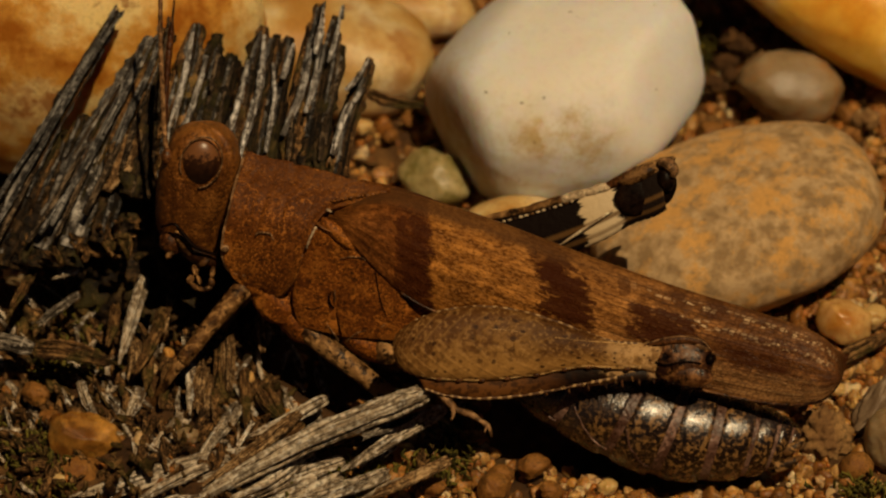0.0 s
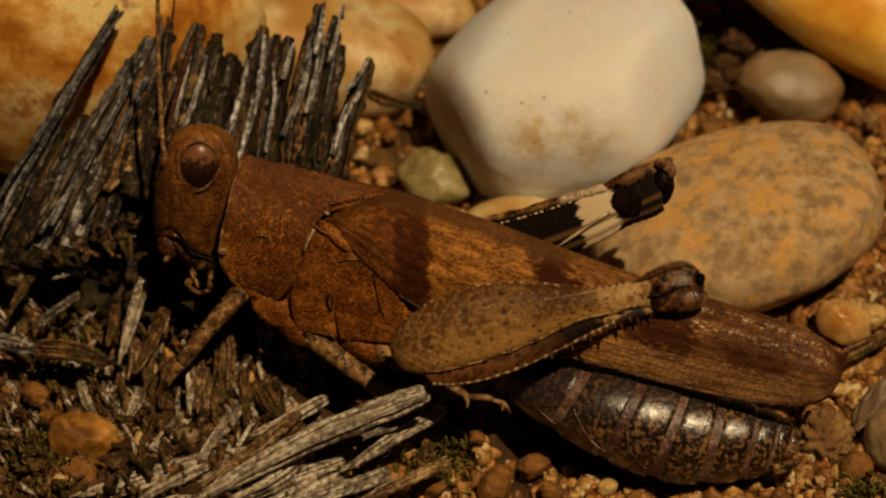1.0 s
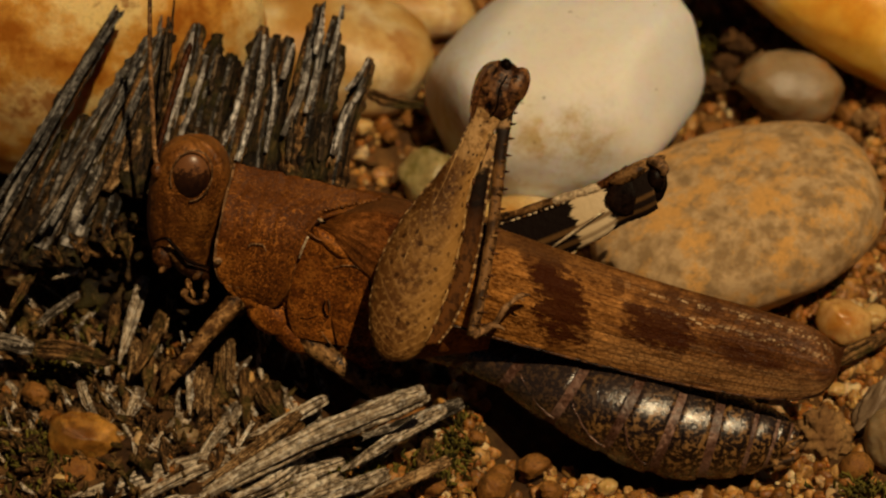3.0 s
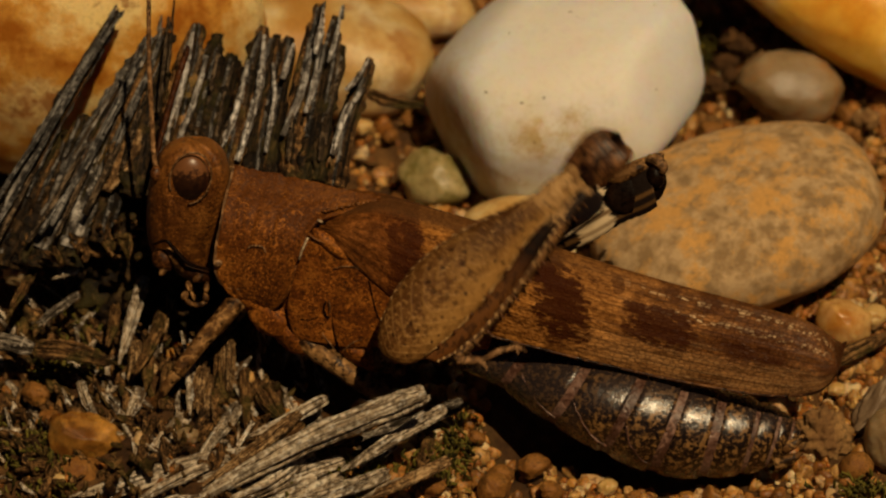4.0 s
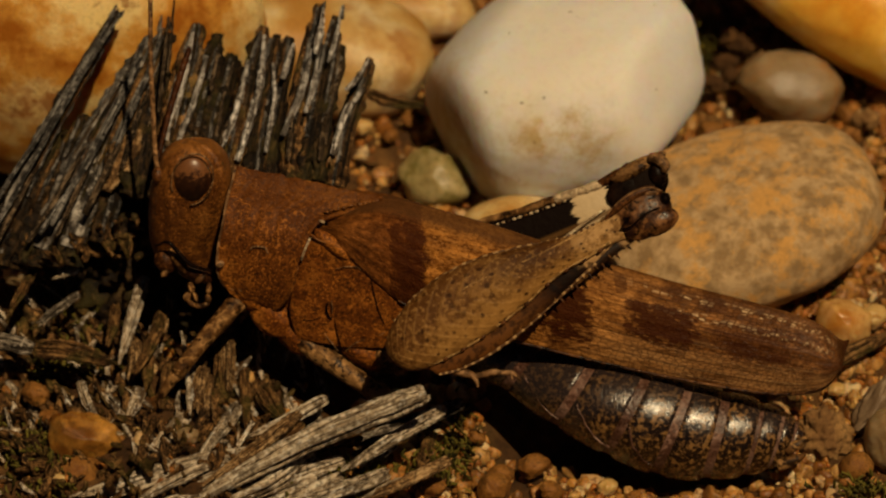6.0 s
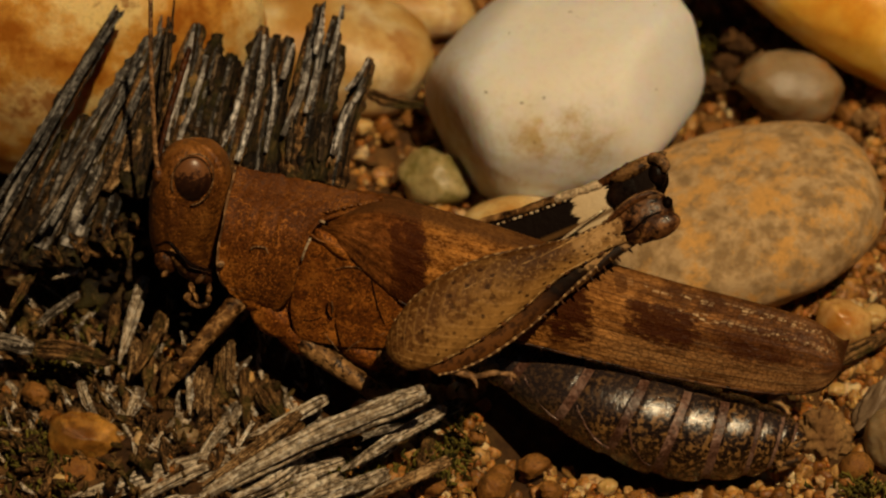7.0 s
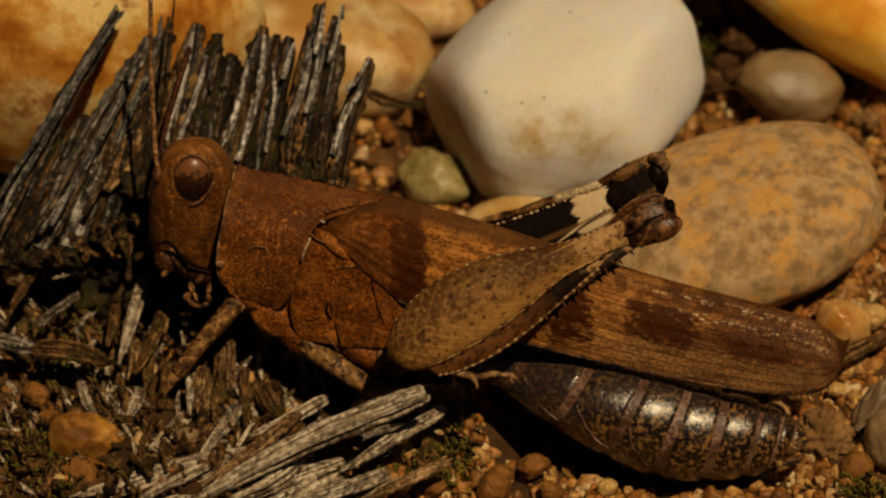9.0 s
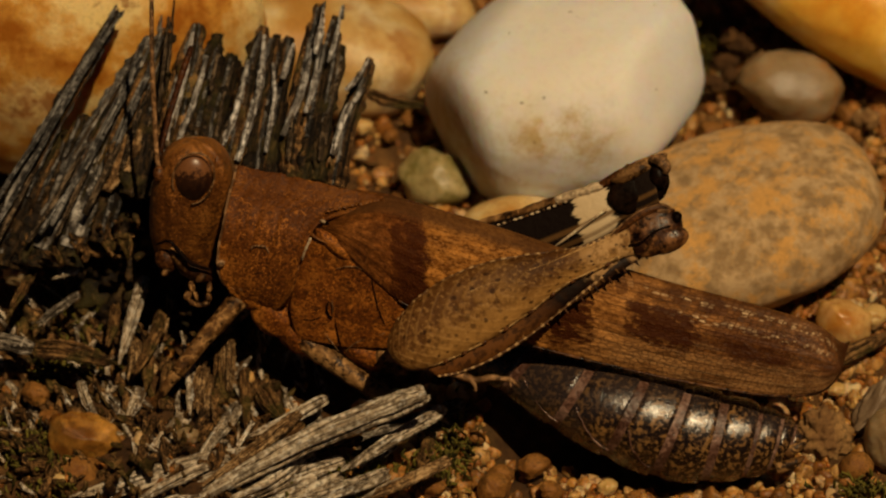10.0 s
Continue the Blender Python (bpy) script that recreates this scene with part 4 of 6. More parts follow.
def wood_chunk():
    rnd = random.Random(8)
    root = holder("wood_chunk", Matrix.Translation(G(250, 520, 0)), "weathered grey splintered chunk of wood with upright fibres", "wood")
    # near-black core behind the fibres stands in for the shade between them
    body = ball(P(330, 420, -330), rest_axes(240, 180, 120, 62), n=6, lump=0.3, size=5.0, seed=3)
    part("core", body, WOOD_DARK, root, "mossy rotten wood core, near black for the shade in the gaps")
    # dark boards: base x, y -> tip x, y, half width
    boards = [(-10, 405, 208, 20, 14), (70, 410, 268, 66, 17), (125, 410, 292, 52, 17), (175, 400, 305, 60, 14), (292, 300, 348, 44, 20), (330, 290, 386, 62, 19), (372, 285, 412, 98, 22), (405, 290, 470, 48, 17), (440, 300, 492, 62, 14),
              (470, 300, 510, 66, 13), (508, 295, 566, 8, 15), (538, 300, 596, 30, 14), (560, 290, 604, 80, 13), (590, 300, 656, 104, 13), (240, 320, 300, 130, 22), (118, 440, 220, 190, 20), (40, 440, 118, 235, 26), (0, 440, 70, 285, 26), (85, 440, 150, 205, 22)]
    # pale ridges along them: three places each, half width
    ridges = [(342, 58, 325, 140, 296, 250, 6), (366, 100, 345, 175, 316, 250, 6), (440, 108, 420, 190, 390, 265, 6), (468, 62, 458, 160, 420, 285, 7), (483, 112, 486, 175, 470, 270, 5), (520, 78, 510, 110, 500, 140, 6),
              (552, 88, 532, 165, 500, 240, 7), (562, 105, 552, 160, 540, 200, 5), (574, 8, 566, 60, 556, 95, 6), (606, 10, 594, 70, 580, 110, 4), (642, 158, 610, 205, 588, 275, 7), (652, 106, 632, 140, 612, 160, 6),
              (258, 66, 215, 170, 120, 350, 7), (286, 52, 262, 130, 205, 260, 6), (240, 120, 190, 220, 90, 400, 8), (210, 175, 160, 280, 70, 415, 6), (215, 22, 140, 140, 0, 390, 6), (203, 22, 120, 160, -10, 360, 5),
              (298, 30, 292, 90, 280, 200, 4), (308, 0, 303, 60, 298, 130, 3), (232, 200, 200, 280, 150, 380, 7), (262, 160, 240, 220, 215, 300, 6), (330, 120, 312, 190, 296, 260, 4), (388, 80, 380, 120, 372, 160, 4),
              (410, 200, 395, 240, 385, 275, 4), (536, 130, 520, 200, 508, 285, 5), (578, 200, 572, 240, 566, 285, 6), (180, 250, 140, 330, 100, 420, 5), (150, 260, 100, 350, 50, 430, 6), (62, 300, 30, 360, -5, 430, 6)]
    for i, (x0, y0, x1, y1, r) in enumerate(boards):
        path = [(x0, y0 + 30, -165 - y0 * 0.05, r * 1.15), (x0 * 0.6 + x1 * 0.4 + rnd.uniform(-6, 6), y0 * 0.6 + y1 * 0.4, -218, r * 1.1), (x0 * 0.2 + x1 * 0.8, y0 * 0.2 + y1 * 0.8, -256, r * 0.85), (x1, y1, -282, r * 0.4)]
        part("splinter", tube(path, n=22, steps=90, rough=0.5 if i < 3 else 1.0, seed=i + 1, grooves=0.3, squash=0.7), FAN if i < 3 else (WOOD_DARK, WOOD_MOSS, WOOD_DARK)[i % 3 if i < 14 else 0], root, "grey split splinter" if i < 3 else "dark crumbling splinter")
        bent = spline(path, 40)
        for k in range(6):
            o = (k / 2.5 - 1) * r * 1.1 + rnd.uniform(-2, 2)
            f0, f1 = int(rnd.uniform(0, 12)), int(rnd.uniform(26, 39))
            q = [(bent[f][0] + o * bent[f][3] / r + rnd.uniform(-1.2, 1.2), bent[f][1], bent[f][2] + 0.75 * r * math.sqrt(max(0.05, 1 - (o / r / 1.15) ** 2)), rnd.uniform(2.2, 4.4)) for f in (f0, (f0 * 2 + f1) // 3, (f0 + f1 * 2) // 3, f1)]
            q.append((q[-1][0] * 1.12 - q[-2][0] * 0.12, q[-1][1] * 1.12 - q[-2][1] * 0.12, q[-1][2], 0.7))
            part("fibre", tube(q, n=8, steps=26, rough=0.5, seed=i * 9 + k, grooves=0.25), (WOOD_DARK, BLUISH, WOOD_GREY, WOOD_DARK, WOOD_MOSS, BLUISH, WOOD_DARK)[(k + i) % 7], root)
    for i, (x0, y0, x1, y1, x2, y2, r) in enumerate(ridges):
        f = [max(0.0, min(1.0, y / 420)) for y in (y0, y1, y2)]
        path = [(x0, y0, -256 + 95 * f[0], r * 0.5), (x1, y1, -232 + 95 * f[1], r), (x2, y2, -232 + 95 * f[2], r * 0.8)]
        path = [(x, y, w, q * 0.95) for x, y, w, q in path]
        part("fibre", tube(path, n=12, steps=40, rough=0.42, seed=i + 60, grooves=0.2), SILVER if i < 12 else BLUISH if i < 18 else WOOD_GREY, root, "pale silvery wood fibre")
    slab = [(242, 226, -196, 10), (226, 262, -188, 22), (206, 300, -178, 22), (188, 338, -170, 8)]
    part("splinter", tube(slab, n=18, steps=50, rough=0.5, seed=77, grooves=0.25, squash=0.4), WOOD_GOLD, root, "tan flake of split wood")
    for i, (x0, y0, x1, y1) in enumerate(((194, 30, 208, 8), (212, 30, 220, 18), (604, 34, 610, 8), (572, 14, 576, 2), (282, 56, 286, 26), (296, 52, 300, 30))):
        part("fibre", tube([(x0, y0, -270, 4.5), ((x0 + x1) / 2, (y0 + y1) / 2, -272, 3.4), (x1, y1, -274, 1.0)], n=8, steps=14, rough=0.5, seed=i + 130, grooves=0.2), FAN, root)
    return root


wood_chunk()


def loose_splinters():
    # x0, y0, x1, y1, half width, height over the ground, tone
    rows = [(758, 694, 345, 885, 21, 115, 1), (822, 712, 600, 790, 13, 30, 0), (580, 706, 440, 775, 11, 55, 1), (540, 752, 425, 830, 10, 40, 2), (337, 818, 120, 885, 13, 45, 1),
            (690, 838, 505, 885, 12, 40, 1), (762, 775, 738, 865, 9, 20, 2), (-20, 602, 68, 620, 13, 110, 0), (60, 616, 205, 645, 15, 100, 2), (256, 488, 212, 640, 10, 120, 1),
            (290, 545, 234, 665, 10, 105, 2), (337, 640, 335, 728, 7, 80, 1), (390, 600, 376, 722, 10, 70, 2), (430, 640, 438, 760, 9, 55, 2), (424, 716, 355, 808, 10, 55, 1),
            (229, 685, 229, 755, 10, 70, 2), (332, 735, 245, 838, 10, 55, 1), (500, 800, 180, 882, 14, 35, 1), (640, 770, 380, 880, 12, 40, 2), (268, 600, 262, 700, 8, 85, 2),
            (300, 640, 285, 730, 7, 80, 2), (1480, 640, 1590, 585, 11, 30, 2), (650, 163, 752, 186, 9, 215, 2), (190, 430, 100, 470, 8, 130, 0), (175, 385, 130, 440, 8, 140, 1),
            (0, 440, 60, 405, 12, 130, 0), (545, 790, 330, 872, 7, 60, 1), (140, 476, 100, 492, 5, 130, 1), (172, 425, 108, 462, 5, 140, 0), (160, 390, 118, 440, 6, 150, 1), (60, 480, 10, 560, 9, 120, 2), (630, 860, 480, 895, 10, 40, 1), (460, 840, 250, 900, 9, 45, 1), (400, 800, 340, 850, 9, 50, 2), (745, 800, 752, 870, 7, 30, 2), (610, 812, 420, 888, 11, 45, 1), (700, 786, 640, 822, 8, 40, 1), (480, 812, 345, 852, 8, 50, 1), (560, 845, 400, 890, 9, 40, 1), (720, 850, 640, 885, 8, 30, 1), (140, 520, 60, 580, 8, 110, 0), (205, 540, 190, 610, 8, 110, 2), (460, 690, 495, 740, 16, 40, 2)]
    rnd = random.Random(5)
    # upright brown fibres under the animal and long bleached ones before it
    for k in range(12):
        x, y, L = rnd.uniform(170, 500), rnd.uniform(560, 800), rnd.uniform(60, 120)
        a = radians(rnd.gauss(82, 14))
        rows.append((x + L * math.cos(a), y - L * math.sin(a), x, y, rnd.uniform(7, 11), rnd.uniform(60, 95), rnd.choice((1, 2, 3, 3))))
    for k in range(10):
        x, y, L = rnd.uniform(220, 660), rnd.uniform(835, 915), rnd.uniform(110, 230)
        a = radians(rnd.gauss(26, 7))
        rows.append((x + L * math.cos(a), y - L * math.sin(a), x, y, rnd.uniform(8, 13), rnd.uniform(50, 85), rnd.choice((1, 1, 3))))
    mats = (WOOD, WOOD_PALE, WOOD_MOSS, WOOD_GOLD)
    names = ("weathered grey wood splinter lying in the litter", "bleached pale wood splinter lying in the litter", "mossy brown bit of wood fibre in the litter", "golden brown wood splinter lying in the litter")
    for i, (x0, y0, x1, y1, r, z, tone) in enumerate(rows):
        lift = 85 if i == 0 else 25 if i == 1 else 0
        w0, w1 = depth_at(x0, y0, z + lift + rnd.uniform(-6, 14)), depth_at(x1, y1, z - lift + rnd.uniform(-10, 10))
        b = rnd.uniform(-0.06, 0.06)
        xm, ym = (x0 + x1) / 2 + (y1 - y0) * b, (y0 + y1) / 2 - (x1 - x0) * b
        path = [(x0, y0, w0, r * 0.55), (x0 * 0.8 + xm * 0.2, y0 * 0.8 + ym * 0.2, w0 * 0.8 + (w0 + w1) * 0.1, r), (xm, ym, (w0 + w1) / 2, r * 1.05), (x1, y1, w1, r * 0.5)]
        root = holder("wood_splinter", Matrix.Translation(P(xm, ym, (w0 + w1) / 2)), names[tone], "wood", "splinters in the litter")
        for d in splinter(path, 300 + i, strand=4.5, spread=1.35):
            part("fibre", d, mats[tone], root)


loose_splinters()


def litter(name, count, region, length, radius, material, label, seed, lift=(2, 26)):
    """Crumbled bits of fibre heaped on the soil, joined."""
    rnd = random.Random(seed)
    bits = []
    for i in range(count):
        x, y = region(rnd)
        p = G(x, y, 0)
        z = hollow(p.x, p.y) / S + rnd.uniform(*lift)
        L = rnd.uniform(*length)
        a = rnd.gauss(1.9, 0.6)
        r = rnd.uniform(*radius)
        w = depth_at(x, y, z)
        x1, y1 = x + math.cos(a) * L, y - math.sin(a) * L
        w1 = depth_at(x1, y1, z + rnd.uniform(-5, 40))
        bits.append(tube([(x, y, w, r * 0.7), ((x + x1) / 2 + rnd.uniform(-6, 6), (y + y1) / 2, (w + w1) / 2, r), (x1, y1, w1, r * 0.4)], n=7, steps=7, rough=0.8, seed=i + seed, grooves=0.3))
    v, f, t = merge(*bits)
    me = mesh_from(name, v, f, t)
    me.materials.append(material)
    return tagged(new(name, me), label, "litter", kind="stuff")


litter("wood_crumbs", 360, lambda r: (r.uniform(-60, 470), r.triangular(360, 900, 560)), (18, 70), (4, 11), WOOD_MOSS, "dark mossy crumbs of rotten wood fibre", 21)
litter("pale_crumbs", 130, lambda r: (r.uniform(-60, 600), r.triangular(400, 910, 760)), (24, 80), (3, 7), WOOD_PALE, "pale frayed wood fibres in the litter", 57)

litter("soil_litter", 320, lambda r: (r.uniform(20, 520), r.triangular(640, 920, 800)), (10, 34), (3, 8), WOOD_MOSS, "dark brown plant crumbs on the soil", 63, lift=(0, 14))
litter("bark_crumbs", 260, lambda r: (r.triangular(40, 280, 200), r.triangular(270, 480, 400)), (10, 46), (3, 8), WOOD_MOSS, "dark crumbs of rotten bark on the wood", 77, lift=(140, 235))
MOSS, moss_nt, moss_b = nodes_of("moss")
finish(moss_nt, moss_b, ramp(moss_nt, noise_tex(moss_nt, coords(moss_nt), 1400, 5, 0.7), [(0.4, (0.018, 0.016, 0.003)), (0.6, (0.15, 0.125, 0.018))]), 0.8, 0.2)
TUFTS = [(810, 790, 40, 45), (640, 850, 60, 25), (1530, 868, 60, 20), (1256, 75, 18, 45), (770, 835, 45, 30), (140, 560, 70, 50), (60, 800, 60, 70), (560, 830, 60, 30), (1440, 500, 40, 20), (400, 470, 60, 60), (130, 650, 70, 20)]


def mossy(r):
    x, y, a, b = TUFTS[r.randrange(len(TUFTS))]
    return r.gauss(x, a * 0.6), r.gauss(y, b * 0.6)


litter("moss_shoots", 1300, mossy, (8, 22), (1.6, 3.4), MOSS, "low dull green moss shoots on soil and rotten wood", 91)


# ---- grasshopper ----
LEAN = radians(30)
AX = radians(-16)
AXDIR = (math.cos(AX), math.sin(AX))          # along the body, towards the tail (x right, y up)
NRM = (-math.sin(AX), math.cos(AX))


def axis_depth(x):
    return 30 - (1190 - x) * 0.13


def body_point(a, d, l):
    """a along from the front of the neck shield, d up, l to the near side, in cells."""
    o = d * math.cos(LEAN) - l * math.sin(LEAN)
    x = 394 + a * AXDIR[0] + o * NRM[0]
    y = 389 - a * AXDIR[1] - o * NRM[1]
    return P(x, y, axis_depth(394 + a * AXDIR[0]) + d * math.sin(LEAN) + l * math.cos(LEAN))


def body_coords(x, y, l):
    u, v = x - 394, 389 - y
    a, o = u * AXDIR[0] + v * AXDIR[1], u * NRM[0] + v * NRM[1]
    return a, (o + l * math.sin(LEAN)) / math.cos(LEAN), l


def near(x, y, l):
    return body_point(*body_coords(x, y, l))


def body_depth(x, y, l):
    return (near(x, y, l) - CENTRE).dot(TOWARD) / S


HOP = holder("grasshopper", Matrix.Translation(P(1071, 607, 0)) @ VIEW_ROT.to_4x4(), "mottled brown banded grasshopper resting on wood and stones", "grasshopper")


def head():
    rings = []
    for x, y, rx, rl in spline([(360, 217, 6, 8), (361, 222, 32, 40), (360, 240, 54, 66), (360, 265, 64, 84), (354, 300, 72, 92), (345, 350, 70, 92), (337, 395, 60, 80), (341, 425, 50, 66), (354, 443, 32, 48), (368, 452, 10, 20)], 56):
        ring = []
        w = axis_depth(350) + (389 - y) * math.tan(LEAN)
        for j in range(84):
            f = 2 * math.pi * j / 84
            c, s = math.cos(f), math.sin(f)
            px = math.copysign(abs(c) ** 0.62, c) * rx
            pl = math.copysign(abs(s) ** 0.70, s) * rl
            sx = x + px
            # ridges of the face, groove under the eye, folded hind rim
            down = max(0.0, min(1.0, (y - 292) / 20)) * max(0.0, min(1.0, (402 - y) / 15))
            line = 314 - (y - 330) * 0.02
            r = down * (5 * math.exp(-((sx - line) / 5.5) ** 2) - 4 * math.exp(-((sx - line + 12) / 4) ** 2) - 3.5 * math.exp(-((sx - 330 + (y - 330) * 0.10) / 3.5) ** 2))
            r += 4.5 * math.exp(-((sx - (x + rx) + 11) / 4.5) ** 2) - 3 * math.exp(-((sx - (x + rx) + 21) / 4) ** 2)
            r += 1.1 * noise.noise(Vector((sx * 0.09, y * 0.09, 3.0))) + 0.7 * noise.noise(Vector((sx * 0.3, y * 0.3, 9.0)))
            ring.append(P(sx, y + pl * math.sin(LEAN) * 0.35, w + (pl + (r if s > 0 else 0)) * math.cos(LEAN) - (18 if c > 0.2 else 0) * c))
        rings.append(ring)
    ob = part("head", skin(rings), HEADM, HOP, "rounded brown head with a vertical face", pivot=P(400, 400, axis_depth(350)))
    for sgn in (1, -1):
        w = axis_depth(350) + (389 - 288) * math.tan(LEAN) + sgn * 80 * math.cos(LEAN)
        y = 288 if sgn > 0 else 260
        c = P(355, y, w)
        lean = rest_axes(35, 43, 26, -8)
        lean[1] = lean[1] + TOWARD * (0.38 * 41 * S * sgn)
        part("eye", ball(c, lean, n=5), EYEM, ob, "glossy reddish brown compound eye", pivot=c)
        ring = [(356 + 37 * math.cos(t) + 6 * math.sin(t), y - 45 * math.sin(t), w + (17 + 3 * math.cos(t) + 18 * math.sin(t)) * sgn, 1.8) for t in np.linspace(-0.5 * math.pi, 1.15 * math.pi, 22)]
        part("eye_rim", tube(ring, n=6, steps=60), FOOT, ob, "pale rim round the eye")
    # mouth parts
    w = axis_depth(340) + 10
    part("socket", tube([(322, 268, w + 118, 2), (316, 284, w + 120, 3.2), (322, 300, w + 118, 3)], n=7, steps=14, rough=0.2), FOOT, ob, "raised edge of the antenna socket")
    part("socket", ball(P(296, 278, w + 104), rest_axes(11, 15, 10, 0), n=3, lump=0.1), KNEE, ob)
    part("mandible", ball(P(352, 452, w + 40), rest_axes(36, 17, 18, -24), n=4, lump=0.12), KNEE, ob, "dark mandible")
    part("lip", ball(P(326, 430, w + 50), rest_axes(29, 13, 16, -58), n=4, lump=0.08), LEG, ob, "brown upper lip plate")
    part("lip", ball(P(304, 428, w + 34), rest_axes(22, 24, 22, 30), n=4, lump=0.1), KNEE, ob)
    part("face_seam", tube([(286, 402, w + 66, 2), (308, 397, w + 84, 3), (322, 412, w + 82, 4), (346, 438, w + 76, 4), (384, 452, w + 62, 2)], n=6, steps=24), BLACK, ob, "dark seam over the mouth")
    for x, y, a, b, turn in ((362, 465, 12, 6, 30), (345, 479, 6, 10, 10), (337, 495, 7, 9, -30), (345, 508, 10, 5, -32), (357, 512, 9, 5, -8), (376, 482, 5, 11, -12), (374, 500, 6, 8, 12), (367, 511, 9, 5, 15), (352, 496, 4, 9, 20), (300, 452, 9, 6, 40)):
        part("palp", ball(P(x, y, w + 66), rest_axes(a, b, 6, turn), n=3, lump=0.12, size=1.5, seed=x), LEG, ob, "brown jointed mouth palp")
    return ob


head()


def antenna(row, material, label, base):
    """Rings of a feeler, each a little swollen, along (x, y, w, radius) stations."""
    st = spline(row, 160)
    L = sum(math.hypot(st[i + 1][0] - st[i][0], st[i + 1][1] - st[i][1]) for i in range(159))
    rings = [(q[0], q[1], q[2], q[3] * (0.9 + 0.14 * abs(math.sin(math.pi * i / 159 * L / 14)))) for i, q in enumerate(st)]
    return part("antenna", tube(rings, n=9, steps=160), material, HOP, label, pivot=P(*base))


AW = axis_depth(340)
FEELER = antenna([(297, 272, AW + 105, 5), (292, 245, AW + 112, 4.6), (287, 150, AW + 128, 4.4), (284, 60, AW + 140, 4.2), (284, -60, AW + 146, 4)], FOOT, "thin ringed tan antenna", (297, 272, AW + 105))
FEELER_FAR = antenna([(295, 268, AW + 50, 4), (292, 235, AW + 50, 4.5), (294, 160, AW + 46, 5.5), (299, 95, AW + 44, 6.2), (303, 55, AW + 42, 5.6), (304, 43, AW + 42, 2.5)], RUFOUS, "dark reddish brown antenna", (295, 268, AW + 50))


def rope(rows, r, n):
    """A thin bead along places of the body given as (a, d, l)."""
    rings = []
    for i, (a, d, l) in enumerate(spline(rows, n)):
        k = r * (1 + 0.35 * noise.noise(Vector((i * 0.6, r, a * 0.1))))
        c = body_point(a, d, l + 2)
        rings.append([c + RIGHT * (k * S * math.cos(f)) + (UP + TOWARD) * (0.8 * k * S * math.sin(f)) for f in np.linspace(0, 5.4, 7)])
    return skin(rings)


def pronotum():
    # lower edge, side, shoulder, keel: height, half width, front and rear ends
    prof = [(-78, 78, 84, 118), (-62, 91, 54, 136), (-20, 101, 20, 150), (35, 100, 9, 153), (80, 88, 7, 158), (112, 60, 5, 176), (132, 24, 6, 235), (150, 5, 6, 268), (153, 0, 6, 270)]
    half = spline(prof, 34)
    full = half + [np.array((d, -l, a0, a1)) for d, l, a0, a1 in reversed(half[:-1])]
    m, n = 56, len(full)

    def surf(k):
        V, T = [], []
        for i in range(m):
            s = i / (m - 1)
            for j, (d, l, a0, a1) in enumerate(full):
                a = a0 + (a1 - a0) * s
                grow = 0.94 + 0.06 * math.sin(math.pi * min(a / 150, 1) * 0.5)
                sul = -3.5 * math.exp(-((a - 62) / 5) ** 2) * (1 if -50 < d < 120 else 0.3) - 2.5 * math.exp(-((a - 98) / 4) ** 2) * (1 if d > -20 else 0.2)
                edge = 3 * math.exp(-((1 - s) * 14) ** 2) + 3 * math.exp(-(s * 16) ** 2)
                sul -= 3.0 * math.exp(-((d - 20 - 0.25 * a) / 4) ** 2) * (1 if 52 < a < 90 and l > 0 else 0)
                bumpy = 2.2 * noise.noise(Vector((a * 0.09, d * 0.09, l * 0.09))) + 1.2 * noise.noise(Vector((a * 0.3, d * 0.3, l * 0.3)))
                g = 1 + (sul + edge + bumpy) / 110 * k
                V.append(body_point(a, d * grow * g * (1 if k else 0.93), l * grow * g * (1 if k else 0.93)))
                T.append((s, j / (n - 1)))
        return V, T
    V, T = surf(1)
    V2, T2 = surf(0)
    F = []
    o = m * n
    for i in range(m - 1):
        for j in range(n - 1):
            F.append((i * n + j, i * n + j + 1, (i + 1) * n + j + 1, (i + 1) * n + j))
            F.append((o + i * n + j, o + (i + 1) * n + j, o + (i + 1) * n + j + 1, o + i * n + j + 1))
    for i in range(m - 1):
        F.append((i * n, (i + 1) * n, o + (i + 1) * n, o + i * n))
        F.append((i * n + n - 1, o + i * n + n - 1, o + (i + 1) * n + n - 1, (i + 1) * n + n - 1))
    for j in range(n - 1):
        F.append((j, o + j, o + j + 1, j + 1))
        e = (m - 1) * n
        F.append((e + j, e + j + 1, o + e + j + 1, o + e + j))
    ob = part("pronotum", (V + V2, F, T + T2), SHIELD, HOP, "saddle-shaped rough brown neck shield")
    beads = [(a, 128 + (a - 176) * 0.24, 48 - (a - 176) * 0.5) for a in np.linspace(178, 262, 13)]
    rb = random.Random(2)
    beads = [ball(body_point(a + rb.uniform(-2, 2), d, l + 2), rest_axes(rb.uniform(3, 6), rb.uniform(2, 4), 3, rb.uniform(-40, 40)), n=2) for a, d, l in beads]
    part("toothed_edge", merge(*beads), HEADM, ob, "finely toothed hind edge")
    lower = [(a0 + (a1 - a0) * f, d, l) for f in np.linspace(0, 1, 10) for d, l, a0, a1 in prof[:1]] + [(a1, d, l) for d, l, a0, a1 in prof[1:4]]
    part("rim", rope(lower, 3.0, 60), HEADM, ob, "thickened lower edge")
    part("rim", rope([(a0 - 1, d * 0.955, l * 0.955) for d, l, a0, a1 in prof], 2.6, 60), FOOT, ob, "pale front edge")
    part("pearl", ball(P(398, 440, body_depth(398, 440, 102)), rest_axes(8, 7, 6, 20), n=3), FOOT, ob, "small amber bead on the front edge")
